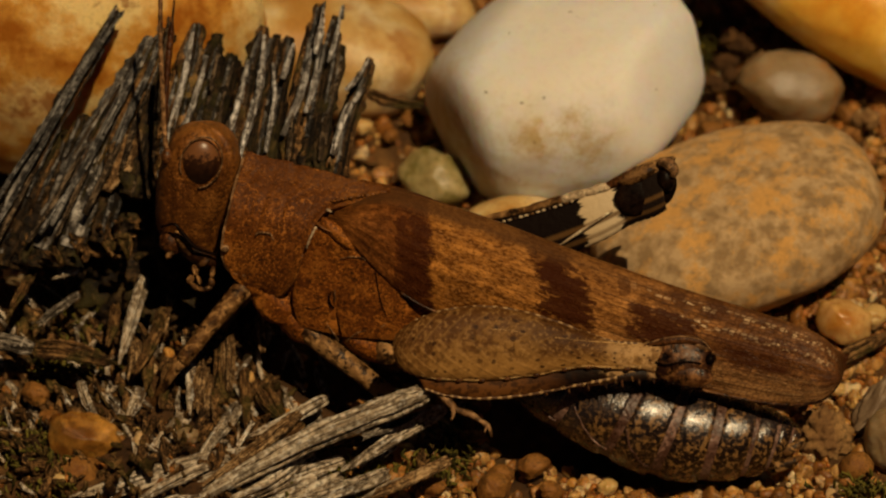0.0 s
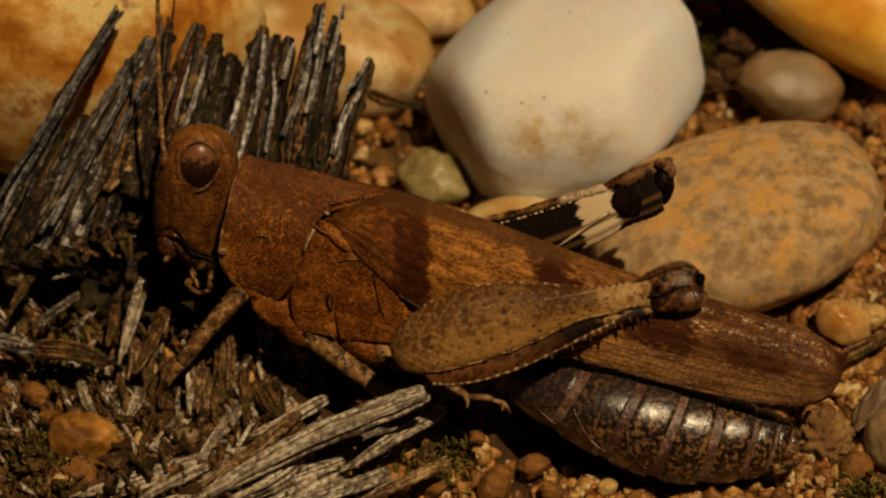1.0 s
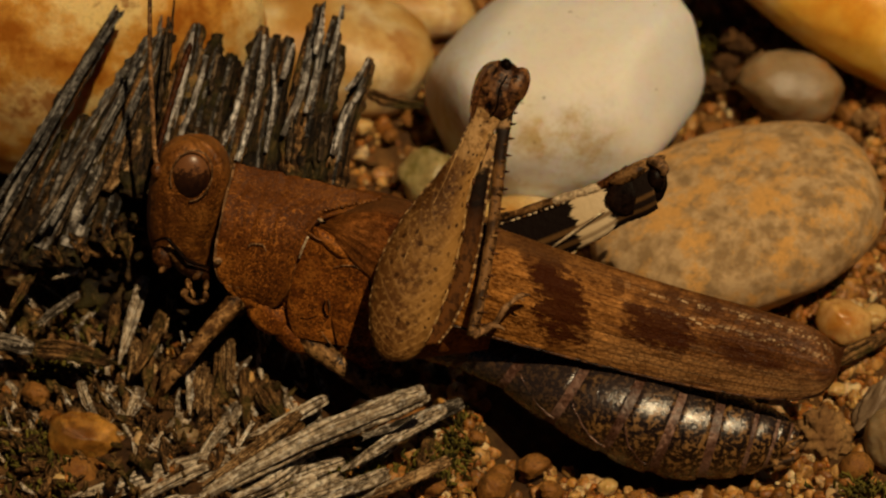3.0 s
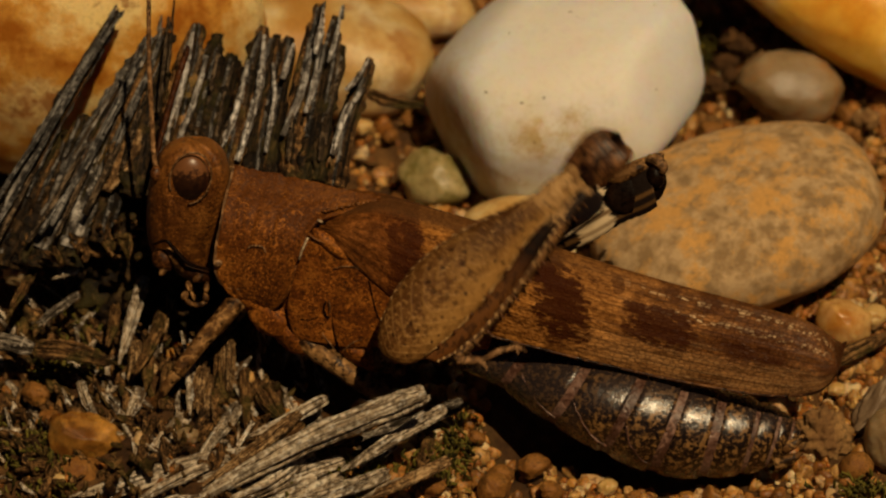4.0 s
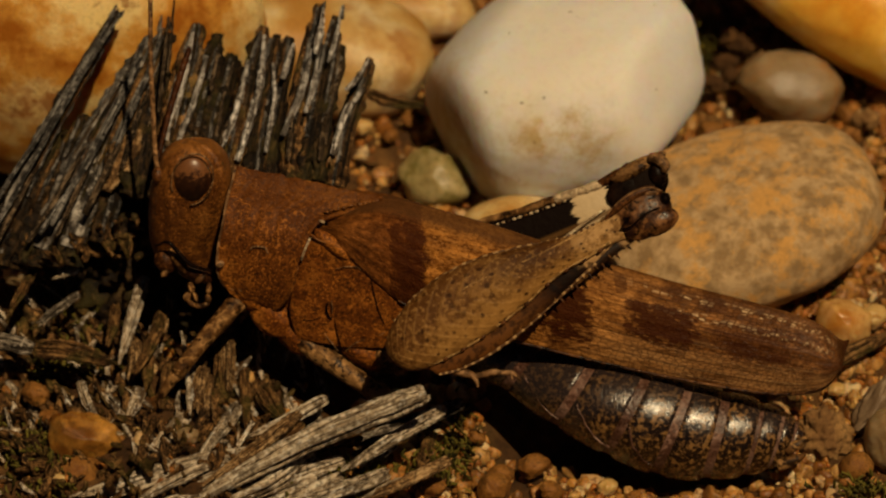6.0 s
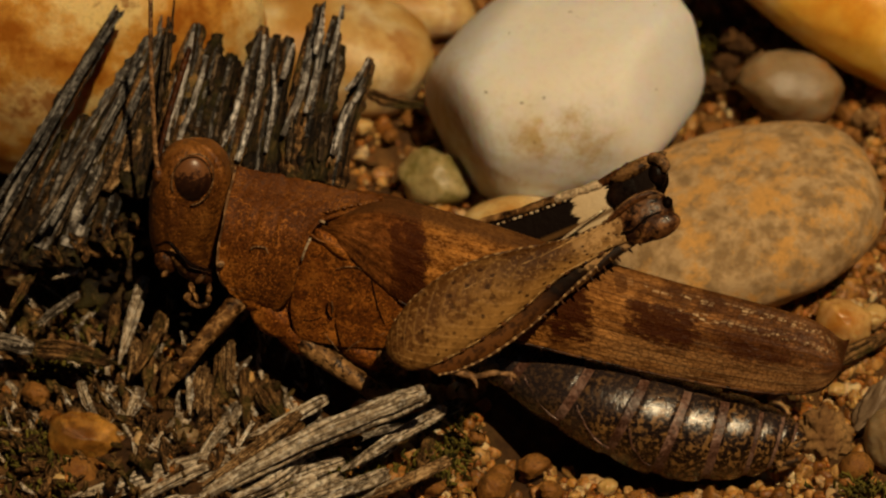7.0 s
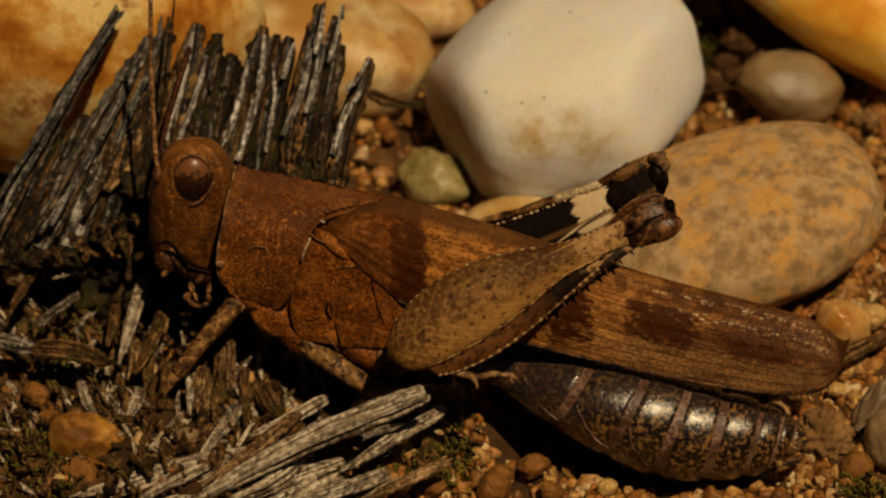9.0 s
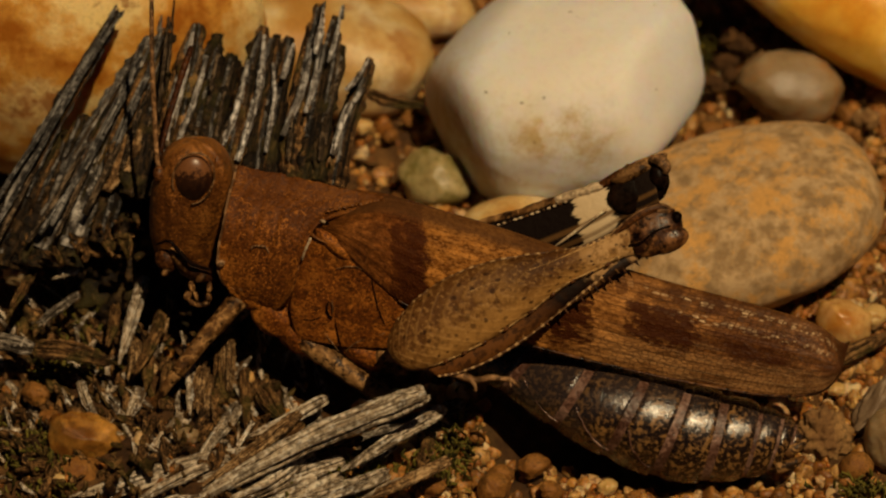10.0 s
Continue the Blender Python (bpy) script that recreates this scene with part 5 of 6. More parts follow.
    part("fringe", tube([(x, y, body_depth(x, y, 88), r) for x, y, r in ((396, 458, 2), (400, 472, 4), (416, 482, 5), (434, 487, 4), (448, 494, 2))], n=8, steps=24, rough=0.3), FOOT, ob, "pale folded skin under the shield")
    part("ridge_mark", tube([(506, 498, body_depth(506, 498, 92), 1.4), (512, 490, body_depth(512, 490, 94), 2.0), (517, 484, body_depth(517, 484, 95), 1.3)], n=6, steps=8), FOOT, ob)
    part("ridge_mark", tube([(452, 418, body_depth(452, 418, 97), 1.6), (458, 412, body_depth(458, 412, 97), 2), (478, 414, body_depth(478, 414, 97), 1.8), (484, 426, body_depth(484, 426, 96), 1.2)], n=6, steps=10), FOOT, ob)
    return ob


pronotum()


def thorax():
    rings = []
    for a, up, dn, l in spline([(20, 70, 60, 55), (80, 95, 95, 70), (150, 108, 118, 82), (240, 110, 140, 95), (320, 106, 140, 94), (390, 98, 120, 84), (450, 85, 92, 66), (520, 60, 60, 50)], 34):
        ring = []
        for j in range(40):
            f = 2 * math.pi * j / 40
            c, s = math.cos(f), math.sin(f)
            d = (up if s > 0 else dn) * math.copysign(abs(s) ** 0.8, s)
            q = l * math.copysign(abs(c) ** 0.8, c)
            g = 1 - 0.07 * (math.exp(-((a - 190 - d * 0.2) / 6) ** 2) + math.exp(-((a - 262 - d * 0.25) / 6) ** 2) + math.exp(-((a - 340 - d * 0.3) / 6) ** 2))
            g += 0.012 * noise.noise(Vector((a * 0.06, d * 0.06, q * 0.06)))
            ring.append(body_point(a, d * g - 0.06 * a + 4, q * g))
        rings.append(ring)
    ob = part("thorax", skin(rings), BODY, HOP, "brown thorax with seamed side plates")
    part("seam", tube([(x, y, body_depth(x, y, 103), 2.2) for x, y in ((559, 402), (549, 422), (542, 440))], n=6, steps=10), PALE, ob)
    for left, right in ((((560, 392), (536, 455), (518, 525), (528, 578)), ((612, 425), (606, 486), (595, 548), (600, 594))), (((612, 428), (604, 490), (597, 548), (606, 596)), ((668, 474), (706, 512), (726, 556), (716, 604)))):
        V, F, T, n, m = [], [], [], 26, 14
        for up in (4, -6):
            for i, (a, b) in enumerate(zip(spline(left, n), spline(right, n))):
                for j in range(m):
                    f, g = j / (m - 1), i / (n - 1)
                    puff = 5 * (math.sin(math.pi * f) * math.sin(math.pi * g)) ** 0.4 + 1.5 * noise.noise(Vector((i * 0.3, j * 0.4, left[0][0])))
                    V.append(near(a[0] + (b[0] - a[0]) * f, a[1] + (b[1] - a[1]) * f, 91 + (up + puff if up > 0 else up)))
                    T.append((f, g))
        o = n * m
        for i in range(n - 1):
            for j in range(m - 1):
                k = i * m + j
                F += [(k, k + 1, k + m + 1, k + m), (o + k, o + k + m, o + k + m + 1, o + k + 1)]
        part("side_plate", (V, F, T), BODY, ob, "rough brown plate of the thorax")
    part("wing_hinge", ball(P(584, 375, body_depth(584, 375, 78)), rest_axes(9, 4, 6, -24), n=3), BLACK, ob, "dark glossy wing hinge")
    part("wing_hinge", ball(P(582, 373, body_depth(582, 373, 84)), rest_axes(6, 3, 4, -24), n=2), PALE, ob, "small pale hinge plate")

    def bead(name, pts, l, r, material, label=""):
        part(name, tube([(x, y, body_depth(x, y, l), r * 0.55 * k) for (x, y), k in zip(pts, [0.6] + [1.0] * (len(pts) - 2) + [0.5])], n=7, steps=6 * len(pts), rough=0.25), material, ob, label)
    bead("seam", ((602, 458), (618, 455), (638, 456), (648, 462)), 100, 1.8, FOOT, "pale seam of the thorax")
    bead("seam", ((664, 480), (668, 505), (674, 535), (684, 560)), 101, 2.2, BLACK, "dark seam of the thorax")
    bead("seam", ((690, 566), (676, 578), (650, 584), (628, 592), (612, 606)), 97, 2.4, FOOT)
    bead("seam", ((540, 545), (556, 547), (572, 542)), 100, 2.0, BLACK)
    bead("seam", ((574, 552), (580, 575), (592, 592), (600, 604)), 97, 2.2, FOOT)
    bead("spiracle", ((586, 516), (582, 528), (585, 540), (592, 545)), 100, 4.0, BLACK, "slit of a breathing hole")
    bead("spiracle", ((592, 514), (593, 526), (592, 536)), 102, 2.6, FOOT)
    bead("fold", ((560, 394), (572, 404), (590, 412), (612, 420)), 101, 3.6, HEADM, "reddish fold under the wing")
    part("axillary_plate", ball(P(598, 414, body_depth(598, 414, 90)), rest_axes(40, 13, 14, -42), n=4, lump=0.1), BODY, ob, "brown plate at the wing base")
    for x, y, a, c, turn, l, mat in ((455, 500, 34, 26, -35, 62, BODY), (490, 534, 48, 36, -38, 60, BODY), (535, 572, 46, 34, -35, 62, BODY), (652, 606, 52, 30, -28, 66, BODY), (684, 618, 30, 26, -60, 72, LEG), (706, 640, 17, 13, -40, 82, LEG), (570, 592, 26, 20, -35, 70, LEG)):
        part("coxa", ball(P(x, y, body_depth(x, y, l)), rest_axes(a, c, c, turn), n=5, lump=0.10, size=1.6, seed=x), mat, ob)
    return ob


thorax()


def tegmen(side):
    top = spline([(580, 374), (640, 352), (700, 342), (790, 366), (900, 402), (1050, 458), (1200, 510), (1350, 556), (1445, 590), (1482, 624), (1492, 664)], 90)
    low = spline([(572, 382), (610, 420), (665, 478), (735, 535), (850, 580), (980, 620), (1120, 660), (1250, 692), (1370, 715), (1452, 710), (1491, 672)], 90)
    m = 30

    def surf(inner):
        V, T = [], []
        for i, (a, b) in enumerate(zip(top, low)):
            s = i / 89
            for j in range(m):
                t = j / (m - 1)
                x, y = a[0] + (b[0] - a[0]) * t, a[1] + (b[1] - a[1]) * t
                wide = 99 - 49 * max(0.0, s - 0.25)
                l = 3 + (wide - 3) * math.sin(min(1, t * 1.15 + 0.06) * math.pi / 2) ** 0.8 * min(1, 0.45 + s * 6)
                rib = 1.1 * math.cos(t * 46 + s * 7) * (1 - 0.4 * s) + 1.6 * math.exp(-((t - 0.33 - 0.1 * s) / 0.02) ** 2) + 1.6 * math.exp(-((t - 0.62) / 0.02) ** 2)
                l -= (6 * max(0.0, 1 - s / 0.35) + 8 * max(0.0, 1 - s / 0.16)) * t
                l += 0 if inner else 5 + rib
                ca, cd, cl = body_coords(x, y, l)
                V.append(body_point(ca, cd, cl) if side > 0 else body_point(ca, cd - 17, -cl + 8))
                T.append((s, t))
        return V, T
    V, T = surf(False)
    V2, T2 = surf(True)
    F, o, n = [], len(V), 90
    for i in range(n - 1):
        for j in range(m - 1):
            F.append((i * m + j, i * m + j + 1, (i + 1) * m + j + 1, (i + 1) * m + j))
            F.append((o + i * m + j, o + (i + 1) * m + j, o + (i + 1) * m + j + 1, o + i * m + j + 1))
        F.append((i * m, (i + 1) * m, o + (i + 1) * m, o + i * m))
        F.append((i * m + m - 1, o + i * m + m - 1, o + (i + 1) * m + m - 1, (i + 1) * m + m - 1))
    ob = part("forewing", (V + V2, F, T + T2), WING, HOP, "leathery brown forewing with dark cross bands")
    if side > 0:
        edge = [V[i * m + m - 1] for i in range(24, n, 4)]
        rim = [((q - CENTRE).dot(RIGHT) / S, (q - CENTRE).dot(UP) / S, (q - CENTRE).dot(TOWARD) / S) for q in edge]
        rings = [[CENTRE + RIGHT * (x * S) + UP * ((y + 2.6 * math.sin(f)) * S) + TOWARD * ((w + 2.6 * math.cos(f)) * S) for f in np.linspace(0, 5.5, 7)] for x, y, w in spline(rim, 90)]
        part("edge_vein", skin(rings), KNEEB, ob, "thin raised edge vein")
    return ob


tegmen(1)
tegmen(-1)


def abdomen():
    path = spline([(700, 575, -90, 50, 50), (800, 606, -80, 44, 46), (900, 640, -44, 47, 52), (1000, 690, 4, 64, 70), (1100, 732, 28, 79, 80), (1200, 764, 24, 86, 80), (1300, 778, 20, 73, 72), (1370, 784, 20, 52, 52), (1412, 786, 20, 24, 26)], 120)

    def ring_at(i, k, n=36):
        x, y, w, r, rw = path[i]
        x2, y2 = path[min(i + 1, 119)][:2]
        x1, y1 = path[max(i - 1, 0)][:2]
        L = math.hypot(x2 - x1, y2 - y1)
        nx, ny = (y2 - y1) / L, -(x2 - x1) / L
        return [P(x + nx * r * k * math.sin(f) + 11 * math.sin(f) + 5 * math.cos(f), y + ny * r * k * math.sin(f), w + rw * k * math.cos(f)) for f in (2 * math.pi * j / n for j in range(n))]
    pv = P(1190, 770, 18)
    core = part("abdomen", skin([ring_at(i, 0.955) for i in range(0, 120, 3)]), MEMBRANE, HOP, "swollen glossy dark brown segmented abdomen", pivot=pv)
    cuts = [6, 20, 33, 47, 61, 73, 84, 95, 104, 112, 118]
    for s, e in zip(cuts, cuts[1:]):
        rings = [ring_at(s, 0.93)]
        for i in range(s + 1, e - 1):
            f = (i - s) / max(1, e - 2 - s)
            rings.append(ring_at(i, 0.985 + 0.035 * math.sin(f * math.pi * 0.75)))
        rings.append(ring_at(e - 2 if s < 80 else e - 1, 0.94))
        part("segment", skin(rings, caps=False), ABDO, core)
        if 30 < s < 70:
            fold = []
            for k in range(9):
                f = k / 8
                x, y, w, r, rw = path[min(117, int(s + 1 + (e - s - 2) * f))]
                a = -0.28 - 0.62 * math.sin(math.pi * 0.5 * f)
                fold.append((x + 0.4 * r * math.sin(a) + 11 * math.sin(a) + 5 * math.cos(a), y - r * 1.0 * math.sin(a), w + rw * 1.0 * math.cos(a), 1.7))
            part("fold", tube(fold, n=6, steps=16, rough=0.2), MEMBRANE, core)
    part("tail_valve", tube([(1385, 800, 50, 12), (1408, 790, 55, 9), (1424, 776, 50, 3)], n=8, steps=10), LEG, core)
    part("tail_valve", tube([(1372, 828, 50, 12), (1402, 818, 55, 9), (1420, 808, 50, 3)], n=8, steps=10), LEG, core)
    return core


ABD = abdomen()
FEM_W = 150.0


def blade(rows, w, thick, n=24, steps=46, serr=0.0, slope=0.0):
    """A flat, lens-shaped limb: rows of (upper x, y, lower x, y, thickness)."""
    rings = []
    for i, (x0, y0, x1, y1, th) in enumerate(spline(rows, steps)):
        ring = []
        for j in range(n):
            f = 2 * math.pi * j / n
            c, s = math.cos(f), math.sin(f)
            k = 0.5 - 0.5 * c
            ww = math.copysign(abs(s) ** 0.75, s) * th * thick
            e = serr * (1 if i % 2 else -1) if abs(c) > 0.97 else 0
            ring.append(P(x0 + (x1 - x0) * k, y0 + (y1 - y0) * k + (e if c < 0 else -e), w + slope * (x0 - rows[0][0]) + ww))
        rings.append(ring)
    return skin(rings)


def hind_leg_near():
    pv = P(764, 586, FEM_W)
    rows = [(694, 606, 697, 634, 10), (704, 588, 712, 655, 20), (735, 566, 745, 669, 27), (790, 547, 800, 675, 31), (860, 541, 868, 675, 31), (940, 554, 945, 667, 28), (1020, 581, 1025, 653, 23), (1080, 601, 1084, 655, 19), (1130, 607, 1134, 655, 17), (1172, 602, 1176, 666, 17), (1196, 600, 1202, 674, 17)]
    fem = part("hind_femur", blade(rows, FEM_W, 1.0, serr=1.3, steps=60), FEMUR, HOP, "thick speckled tan hind thigh with serrated edges", pivot=pv)
    part("knee", ball(P(1208, 638, FEM_W + 2), rest_axes(56, 41, 23, -4), n=4, lump=0.06, size=1.6), KNEEB, fem, "brown swollen knee")
    part("knee_lobe", tube([(1142, 614, FEM_W + 8, 3), (1175, 605, FEM_W + 15, 7), (1212, 601, FEM_W + 17, 8), (1242, 608, FEM_W + 14, 7), (1258, 624, FEM_W + 8, 4)], n=10, steps=26, rough=0.15, squash=0.8), KNEE, fem, "dark arched upper knee lobe")
    part("knee_line", tube([(1140, 611, FEM_W + 12, 1.3), (1172, 600, FEM_W + 20, 1.6), (1210, 596, FEM_W + 23, 1.6), (1242, 603, FEM_W + 20, 1.5), (1258, 620, FEM_W + 14, 1.2)], n=6, steps=24, rough=0.3), FOOT, fem)
    part("knee_notch", ball(P(1256, 636, FEM_W + 10), rest_axes(12, 10, 14, 40), n=3), BLACK, fem, "glossy black knee joint")
    part("knee_lobe", ball(P(1222, 663, FEM_W + 9), rest_axes(40, 23, 16, -10), n=4, lump=0.05), KNEEB, fem)
    part("knee_line", tube([(1160, 640, FEM_W + 21, 1.5), (1180, 646, FEM_W + 25, 2), (1212, 640, FEM_W + 27, 2), (1240, 644, FEM_W + 22, 1.8)], n=6, steps=18, rough=0.3), BLACK, fem)
    part("knee_cap", ball(P(1238, 612, FEM_W + 2), rest_axes(22, 10, 18, -28), n=4, lump=0.1), FOOT, fem, "pale cap of the knee")
    low = [(r[2], r[3] - 5, FEM_W + 10, 3.4) for r in rows[2:9]]
    part("lower_ridge", tube(low, n=8, steps=90, rough=0.8, seed=4), KEEL_TAN, fem, "pale serrated lower ridge")
    high = [(r[0], r[1] + 3, FEM_W + 6, 3.2) for r in rows[2:9]]
    part("upper_ridge", tube(high, n=8, steps=90, rough=0.8, seed=5), KEEL, fem, "pale toothed upper ridge")
    strip = [(738, 662, 752, 690, 6), (790, 668, 800, 703, 10), (868, 668, 872, 706, 11), (945, 660, 950, 697, 10), (1025, 647, 1032, 681, 9), (1085, 646, 1092, 669, 7), (1130, 646, 1136, 662, 5)]
    part("lower_flange", blade(strip, FEM_W - 4, 1.0, n=16, steps=60, serr=1.0), FLANGE, fem, "dark brown lower flange of the thigh")
    part("lower_edge", tube([(r[2], r[3] - 1, FEM_W + 1, 2.4) for r in strip[:6]], n=6, steps=80, rough=0.9, seed=6), KEEL, fem)
    part("thigh_line", tube([(835, 583, FEM_W + 28, 0.7), (880, 583, FEM_W + 28, 0.9), (925, 588, FEM_W + 26, 1.1), (965, 595, FEM_W + 24, 1.1), (1020, 602, FEM_W + 21, 1.1), (1080, 607, FEM_W + 13, 1.2), (1130, 611, FEM_W + 9.5, 0.8)], n=6, steps=60, rough=0.5, seed=8), KEEL_TAN, fem, "fine yellowish line along the thigh")
    for i in range(9):
        f = 0.10 + 0.82 * i / 8
        q = spline(rows[2:9], 101)[int(f * 100)]
        part("tooth", ball(P(q[2], q[3] - 2, FEM_W + 12), rest_axes(6.5, 3.2, 3, 10), n=2), KNEE, fem)
    return fem


def hind_shin():
    """The spiny shin, folded under the thigh, with the foot."""
    w = FEM_W - 10
    tib = [(1222, 648, w, 15), (1190, 655, w, 14), (1150, 662, w, 13), (1090, 671, w, 11.5), (1030, 681, w, 11), (950, 692, w, 10.5), (870, 700, w, 10), (810, 703, w, 10), (776, 704, w, 9)]
    shin = part("hind_tibia", tube(tib, n=14, steps=60, rough=0.15, seed=2), TIBIA, HOP, "spiny brown hind shin folded under the thigh", pivot=P(1222, 645, w))
    toes = ([(778, 706, w, 9), (800, 730, w + 4, 7), (812, 740, w + 6, 5.2), (838, 748, w + 8, 6.0), (852, 756, w + 8, 4.0), (868, 768, w + 8, 5.0), (875, 786, w + 8, 1.4)], [(866, 764, w + 8, 3), (862, 778, w + 12, 1.2)], [(800, 728, w + 4, 5), (806, 746, w + 10, 3.6), (803, 758, w + 10, 1.4)])
    for k, path in enumerate(toes):
        part("hind_foot", tube(path, n=8, steps=24, rough=0.15, seed=k), FOOT, shin, "pale jointed hind foot")
    st = spline(tib, 200)
    for i in range(13):
        x, y, ww, r = st[int(34 + i * 12.2)]
        # outer spines take the dark knee tone to paint in the thigh's shadow
        part("spine", tube([(x, y + r * 0.6, ww + 6, 3.6), (x + 1, y + r + 4, ww + 8, 2.2), (x + 3, y + r + 9, ww + 10, 0.6)], n=6, steps=6), KNEE, shin, "dark sharp spine")
        x, y, ww, r = st[int(40 + i * 11.8)]
        part("spine", tube([(x, y + r * 0.2, ww + 9, 3.2), (x + 1, y + r * 0.7, ww + 12, 2.0), (x + 3, y + r + 1, ww + 15, 0.6)], n=6, steps=6), LEG, shin)
    return shin


FEM = hind_leg_near()
SHIN = hind_shin()


def hind_leg_far():
    w0, sl = -140.0, 0.36

    def wa(x):
        return w0 + sl * (x - 735)
    rows = [(735, 470, 745, 545, 14), (790, 420, 810, 520, 24), (850, 390, 880, 500, 27), (920, 373, 945, 475, 26), (1000, 348, 1020, 446, 22), (1050, 334, 1070, 425, 19), (1100, 318, 1118, 398, 17), (1140, 300, 1158, 384, 17), (1165, 292, 1180, 372, 15)]
    fem = part("hind_femur", blade(rows, w0, 1.0, serr=1.0, steps=50, slope=sl), FEMUR_IN, HOP, "hind thigh with black and ivory inner bands", pivot=P(764, 560, w0))
    part("knee", ball(P(1143, 340, wa(1142)), rest_axes(58, 38, 13, 24), n=4, lump=0.08, size=2), BLACK, fem, "black glossy knee")
    part("knee_lobe", ball(P(1145, 303, wa(1143) + 6), rest_axes(54, 14, 15, 24), n=4, lump=0.12, size=2), LEG, fem, "speckled brown upper knee lobe")
    part("knee_lobe", tube([(1166, 286, wa(1180) + 10, 8), (1184, 292, wa(1190) + 12, 11), (1192, 304, wa(1195) + 12, 9), (1190, 314, wa(1195) + 10, 5)], n=8, steps=16, rough=0.15), FOOT, fem, "pale tip of the knee")
    part("knee_notch", ball(P(1178, 318, wa(1178) + 4), rest_axes(16, 22, 15, 10), n=3), BLACK, fem)
    for rs, mat, lab in ((((846, 390, 5), (920, 374, 7), (1000, 353, 8)), LEG, "brown upper ridge"), (((996, 354, 8), (1040, 341, 9), (1080, 329, 8)), PALE, "ivory upper ridge"), (((1076, 330, 8), (1100, 318, 10), (1130, 302, 10)), KNEE, "dark upper ridge")):
        part("upper_ridge", tube([(x, y, wa(x) + 10, r) for x, y, r in rs], n=8, steps=36, rough=0.4, seed=int(rs[0][0])), mat, fem, lab)
    rt = random.Random(12)
    for i in range(17):
        x = 852 + i * 10
        part("tooth", ball(P(x, 402 - (x - 852) * 0.235 - 0.0003 * (x - 852) ** 2, wa(x) + 19), rest_axes(rt.uniform(3.5, 6), 2.6, 3, 14), n=1), PALE if i % 3 else LEG, fem, "pale tooth")
    part("inner_ridge", tube([(985, 438, wa(985) + 22, 1.5), (1030, 408, wa(1030) + 23, 3), (1085, 372, wa(1085) + 19, 2.4)], n=6, steps=20), PALE, fem, "ivory inner rib")
    tib = [(1172, 352, wa(1172) - 8, 12), (1112, 384, wa(1112) - 8, 11), (1020, 434, wa(1020) - 8, 11), (900, 496, wa(900) - 8, 10)]
    part("hind_tibia", tube(tib, n=10, steps=24), BLACK, fem, "black hind shin")
    return fem


hind_leg_far()


def small_leg(thigh, shin, foot, name):
    pv = P(*thigh[0][:3])
    leg = part(name + "_femur", tube(thigh, n=12, steps=24, rough=0.12, seed=3), LEG, HOP, "speckled brown " + name.replace("_", " "), pivot=pv)
    part("tibia", tube(shin, n=10, steps=20, rough=0.12, seed=4), LEG, leg)
    part("foot", tube(foot, n=8, steps=14, rough=0.2, seed=5), PALE, leg)
    return leg


wf = body_depth(440, 500, 60)
FORE = small_leg([(440, 498, wf, 20), (455, 482, wf - 25, 22), (440, 500, wf, 22), (415, 528, wf + 8, 19), (365, 585, wf + 14, 15), (322, 640, wf + 14, 14)], [(322, 640, wf + 14, 12), (300, 668, wf + 4, 9), (275, 710, wf - 30, 8), (262, 738, wf - 55, 8)], [(262, 738, wf - 55, 8), (252, 752, wf - 60, 7), (240, 766, wf - 62, 4)], "fore_leg")
wm = body_depth(545, 590, 75)
MIDL = small_leg([(540, 580, wm, 20), (510, 550, wm - 40, 18), (540, 580, wm, 21), (580, 615, wm + 6, 20), (640, 662, wm + 8, 18), (692, 704, wm + 6, 16)], [(692, 704, wm + 6, 12), (670, 735, wm - 20, 9), (640, 780, wm - 50, 8)], [(640, 780, wm - 50, 8), (622, 790, wm - 52, 6), (604, 796, wm - 54, 4)], "middle_leg")
wr = body_depth(440, 500, 0) - 70
small_leg([(430, 520, wr, 20), (400, 560, wr - 20, 15), (380, 620, wr - 40, 12)], [(380, 620, wr - 40, 10), (385, 680, wr - 60, 8), (388, 720, wr - 70, 8)], [(388, 720, wr - 70, 8), (376, 735, wr - 72, 6), (366, 745, wr - 74, 4)], "fore_leg")
small_leg([(570, 560, wr, 22), (600, 610, wr - 20, 16), (620, 660, wr - 40, 13)], [(620, 660, wr - 40, 10), (610, 700, wr - 60, 8), (600, 740, wr - 70, 8)], [(600, 740, wr - 70, 8), (590, 752, wr - 72, 6), (580, 760, wr - 74, 4)], "middle_leg")


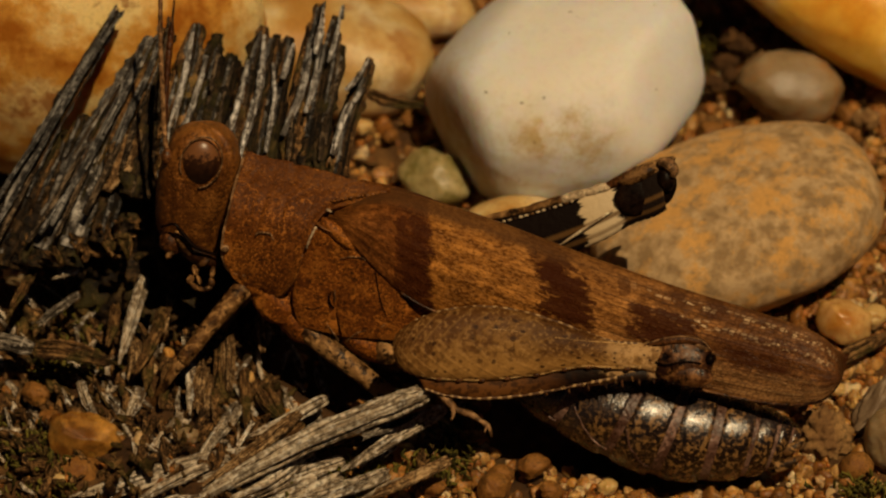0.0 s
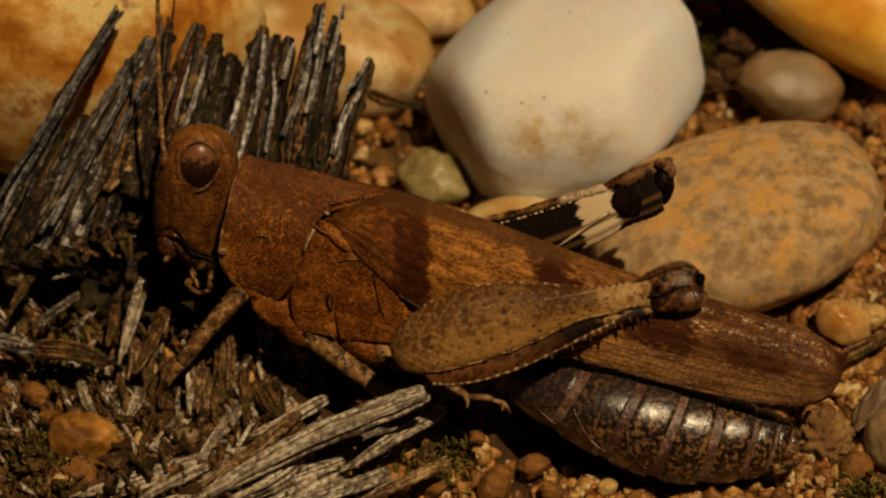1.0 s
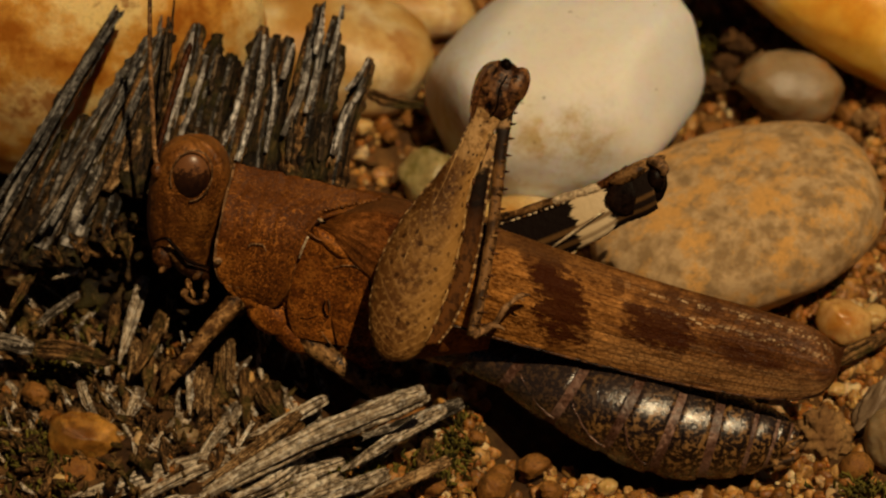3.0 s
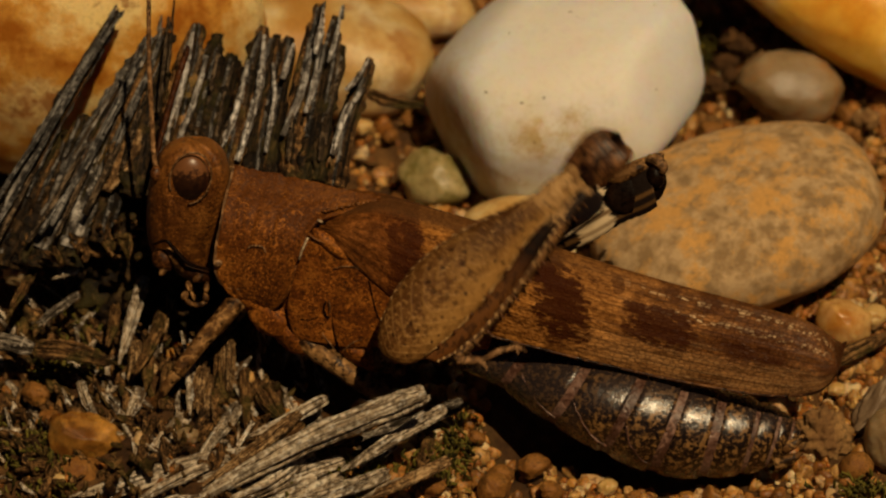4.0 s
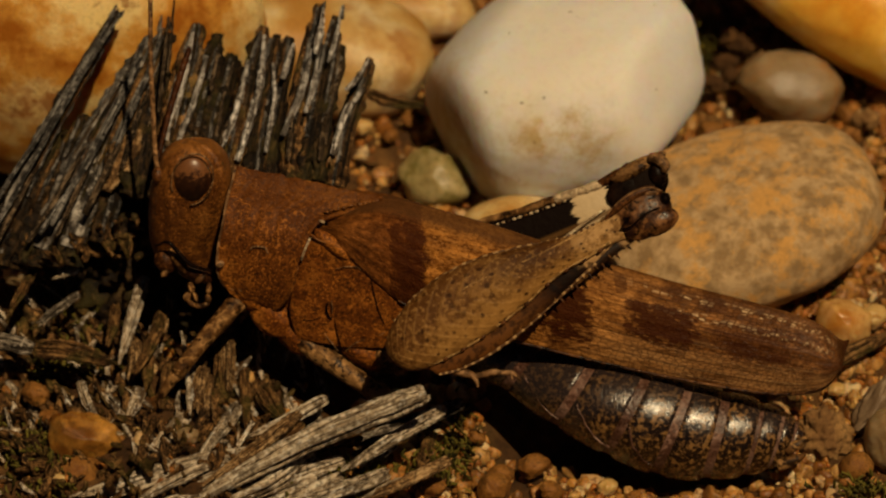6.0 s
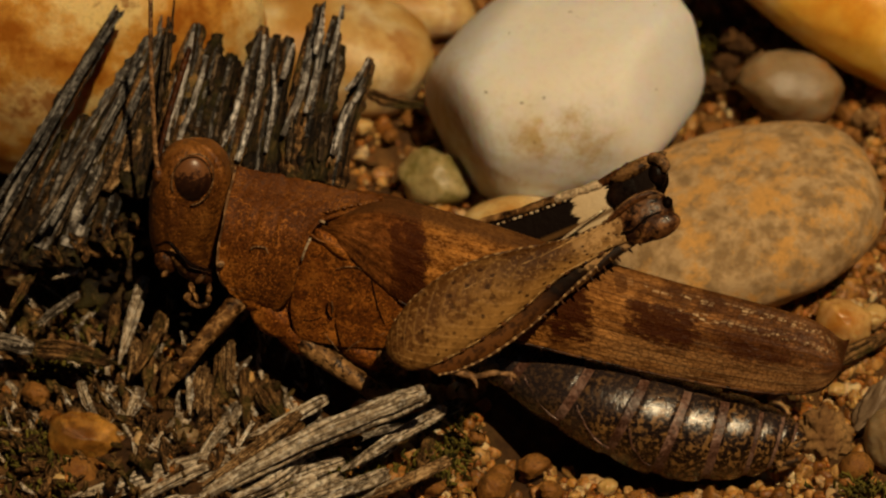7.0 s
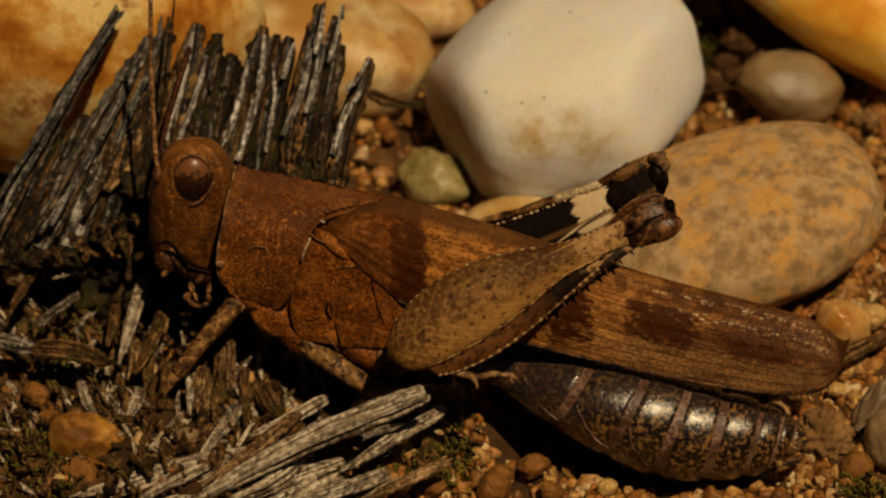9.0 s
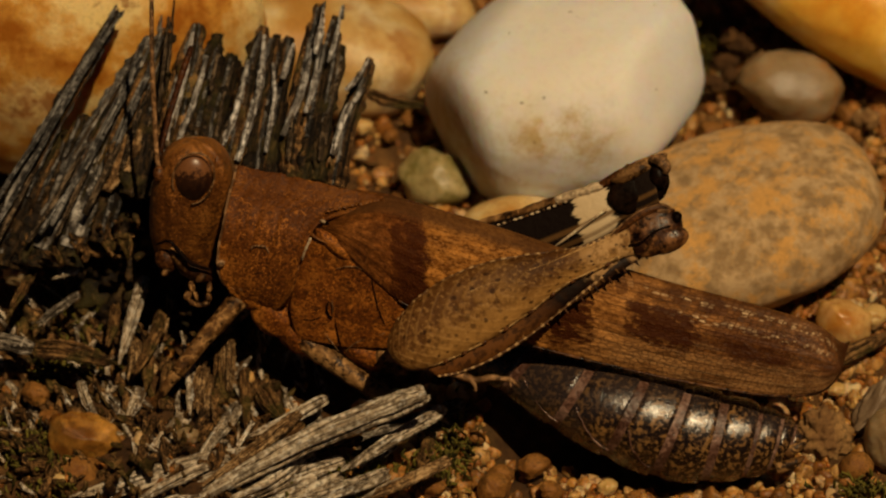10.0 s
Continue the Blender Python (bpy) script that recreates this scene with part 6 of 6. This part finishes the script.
# ---- movement ----
def motions():
    base = PLACE[HOP]
    # the body sinks at the head and rises at the tail: seconds, degrees, shift of its middle
    settle = [(0, 0.0, 0.0, 0.0), (0.4, 0.0, -0.8, 0.8), (0.6, 0.06, -1.9, 1.9), (0.8, 0.2, -2.4, 2.2), (1.0, 0.29, -2.7, 2.0), (1.5, 0.43, -1.3, 0.1), (1.8, 0.48, -1.8, -0.2), (2.0, 0.61, -3.0, -0.5), (2.2, 0.95, -4.8, 0.4), (2.5, 1.45, -7.7, 2.2), (2.7, 1.62, -7.7, 1.8),
              (3.3, 2.0, -7.1, 0.0), (3.8, 2.3, -6.4, -1.6), (4.0, 2.37, -6.2, -1.9), (4.5, 2.56, -3.9, -3.5), (5.0, 2.5, -3.0, -3.6), (5.5, 2.58, -2.3, -3.4), (7.0, 2.7, -0.9, -3.8), (9.5, 2.65, -1.2, -4.0), (9.7, 2.6, -1.2, -3.4), (10, 2.36, -1.1, -1.5)]

    def at(t, k):
        return float(np.interp(t, [s[0] for s in settle], [s[k] for s in settle]))

    def share(t):
        return at(t, 1) / 2.6

    def turned(t):
        m = base @ Matrix.Rotation(radians(at(t, 1)), 4, "Z")
        m.translation = P(1071 + at(t, 2), 607 + at(t, 3), 0)
        return m
    walk(HOP, [(s[0], turned(s[0])) for s in settle])
    # the abdomen keeps its place and breathes a little
    breath = [(0, 0, 0), (0.5, -0.8, 0.8), (1.0, -0.8, 3.8), (1.5, -0.8, 0.8), (2.0, -1.6, -0.8), (2.5, -3.8, -3.1), (3.3, -2.2, -5.0), (4.0, -0.8, -6.1), (4.5, 0.8, -3.1), (5.0, 0.0, -2.3), (5.5, 4.0, -4.6), (6.2, 4.0, -3.0), (7.0, 4.0, -1.8), (9.5, 3.8, -2.2), (10, 3.0, 1.5)]
    rows = []
    for t, dx, dy in breath:
        m = PLACE[ABD].copy()
        m.translation += RIGHT * (dx * S) - UP * (dy * S)
        rows.append((t, turned(t).inverted() @ m))
    walk(ABD, rows)
    # the feelers: the near one stays upright, the far one leans over
    walk(FEELER, [(s[0], base.inverted() @ PLACE[FEELER] @ Matrix.Rotation(radians(-0.9 * s[1]), 4, "Z")) for s in settle])
    lean = [(0, 0), (0.35, 0), (0.5, -4), (0.7, -9), (0.9, -11.5), (1.5, -13), (2.6, -15), (10, -15)]
    walk(FEELER_FAR, [(t, base.inverted() @ PLACE[FEELER_FAR] @ Matrix.Rotation(radians(a), 4, "Z")) for t, a in lean])
    # swing of the hind thigh: seconds, degrees over level, place of the joint mark
    swing = [(0, -9.4, 764, 586), (0.4, -9.3, 764, 586), (0.5, -7.0, 761, 585), (0.58, -2.6, 757, 582), (0.7, -0.8, 755, 581), (0.8, -0.3, 755, 581), (0.9, 1.9, 753, 579), (1.0, 6.0, 750, 577), (1.1, 6.9, 749, 576),
             (1.2, 11.6, 744, 573), (1.3, 16.2, 740, 570), (1.4, 22.4, 734, 566), (1.5, 29.0, 727, 562), (1.6, 35.2, 719, 559), (1.7, 37.0, 717, 558), (1.8, 40.3, 713, 556), (1.9, 45.2, 708, 554), (2.0, 50.0, 702, 553),
             (2.1, 52.4, 698, 554), (2.2, 55.9, 692, 556), (2.3, 57.6, 689, 558), (2.4, 60.6, 683, 562), (2.6, 62.0, 682, 563), (2.8, 62.0, 682, 563), (3.3, 56.4, 690, 558), (3.7, 49.2, 699, 554), (3.9, 45.8, 702, 555),
             (4.0, 36.0, 709, 560), (4.1, 28.0, 721, 566), (4.2, 24.6, 727, 569), (4.3, 23.7, 729, 570), (4.6, 23.4, 730, 570), (5.5, 22.9, 732, 570), (7.0, 21.6, 733, 570), (8.0, 21.0, 734, 570), (9.4, 20.9, 735, 570),
             (9.6, 20.6, 735, 570), (10, 18.3, 738, 570)]
    rows = []
    for t, deg, x, y in swing:
        m = VIEW_ROT.to_4x4() @ Matrix.Rotation(radians(deg + 9.4), 4, "Z")
        m.translation = P(x, y, FEM_W)
        rows.append((t, turned(t).inverted() @ m))
    walk(FEM, rows)
    # the shin opens a little while the thigh is up
    opened = [(0, -2.0), (0.9, -2.0), (1.3, -0.5), (1.6, 2.4), (2.0, 4.0), (2.6, 5.0), (3.8, 3.8), (4.0, 0.6), (4.2, -2.0), (10, -2.0)]
    folded = PLACE[FEM].inverted() @ PLACE[SHIN]
    shin_rows = []
    for (t, m) in rows:
        a = float(np.interp(t, [o[0] for o in opened], [o[1] for o in opened]))
        shin_rows.append((t, m @ folded @ Matrix.Rotation(radians(a), 4, "Z")))
    walk(SHIN, shin_rows)
    # the small legs keep their feet while the body sinks; the fore leg steps once
    step = [(0, 0.0), (2.1, 0.0), (2.2, -4.0), (2.3, -18.0), (2.4, -8.0), (2.5, -3.0), (2.6, 0.0), (10, 0.0)]
    times = sorted({s[0] for s in settle} | {t for t, a in step})
    rows, mid = [], []
    for t in times:
        k = share(t)
        m = VIEW_ROT.to_4x4() @ Matrix.Rotation(radians(float(np.interp(t, [q[0] for q in step], [q[1] for q in step]))), 4, "Z")
        m.translation = P(440 - 9 * k, 498 + 22 * k, wf)
        rows.append((t, turned(t).inverted() @ m))
        m = VIEW_ROT.to_4x4() @ Matrix.Rotation(radians(3.2 * k), 4, "Z")
        m.translation = P(540 - 8 * k, 580 + 18 * k, wm)
        mid.append((t, turned(t).inverted() @ m))
    walk(FORE, rows)
    walk(MIDL, mid)


motions()
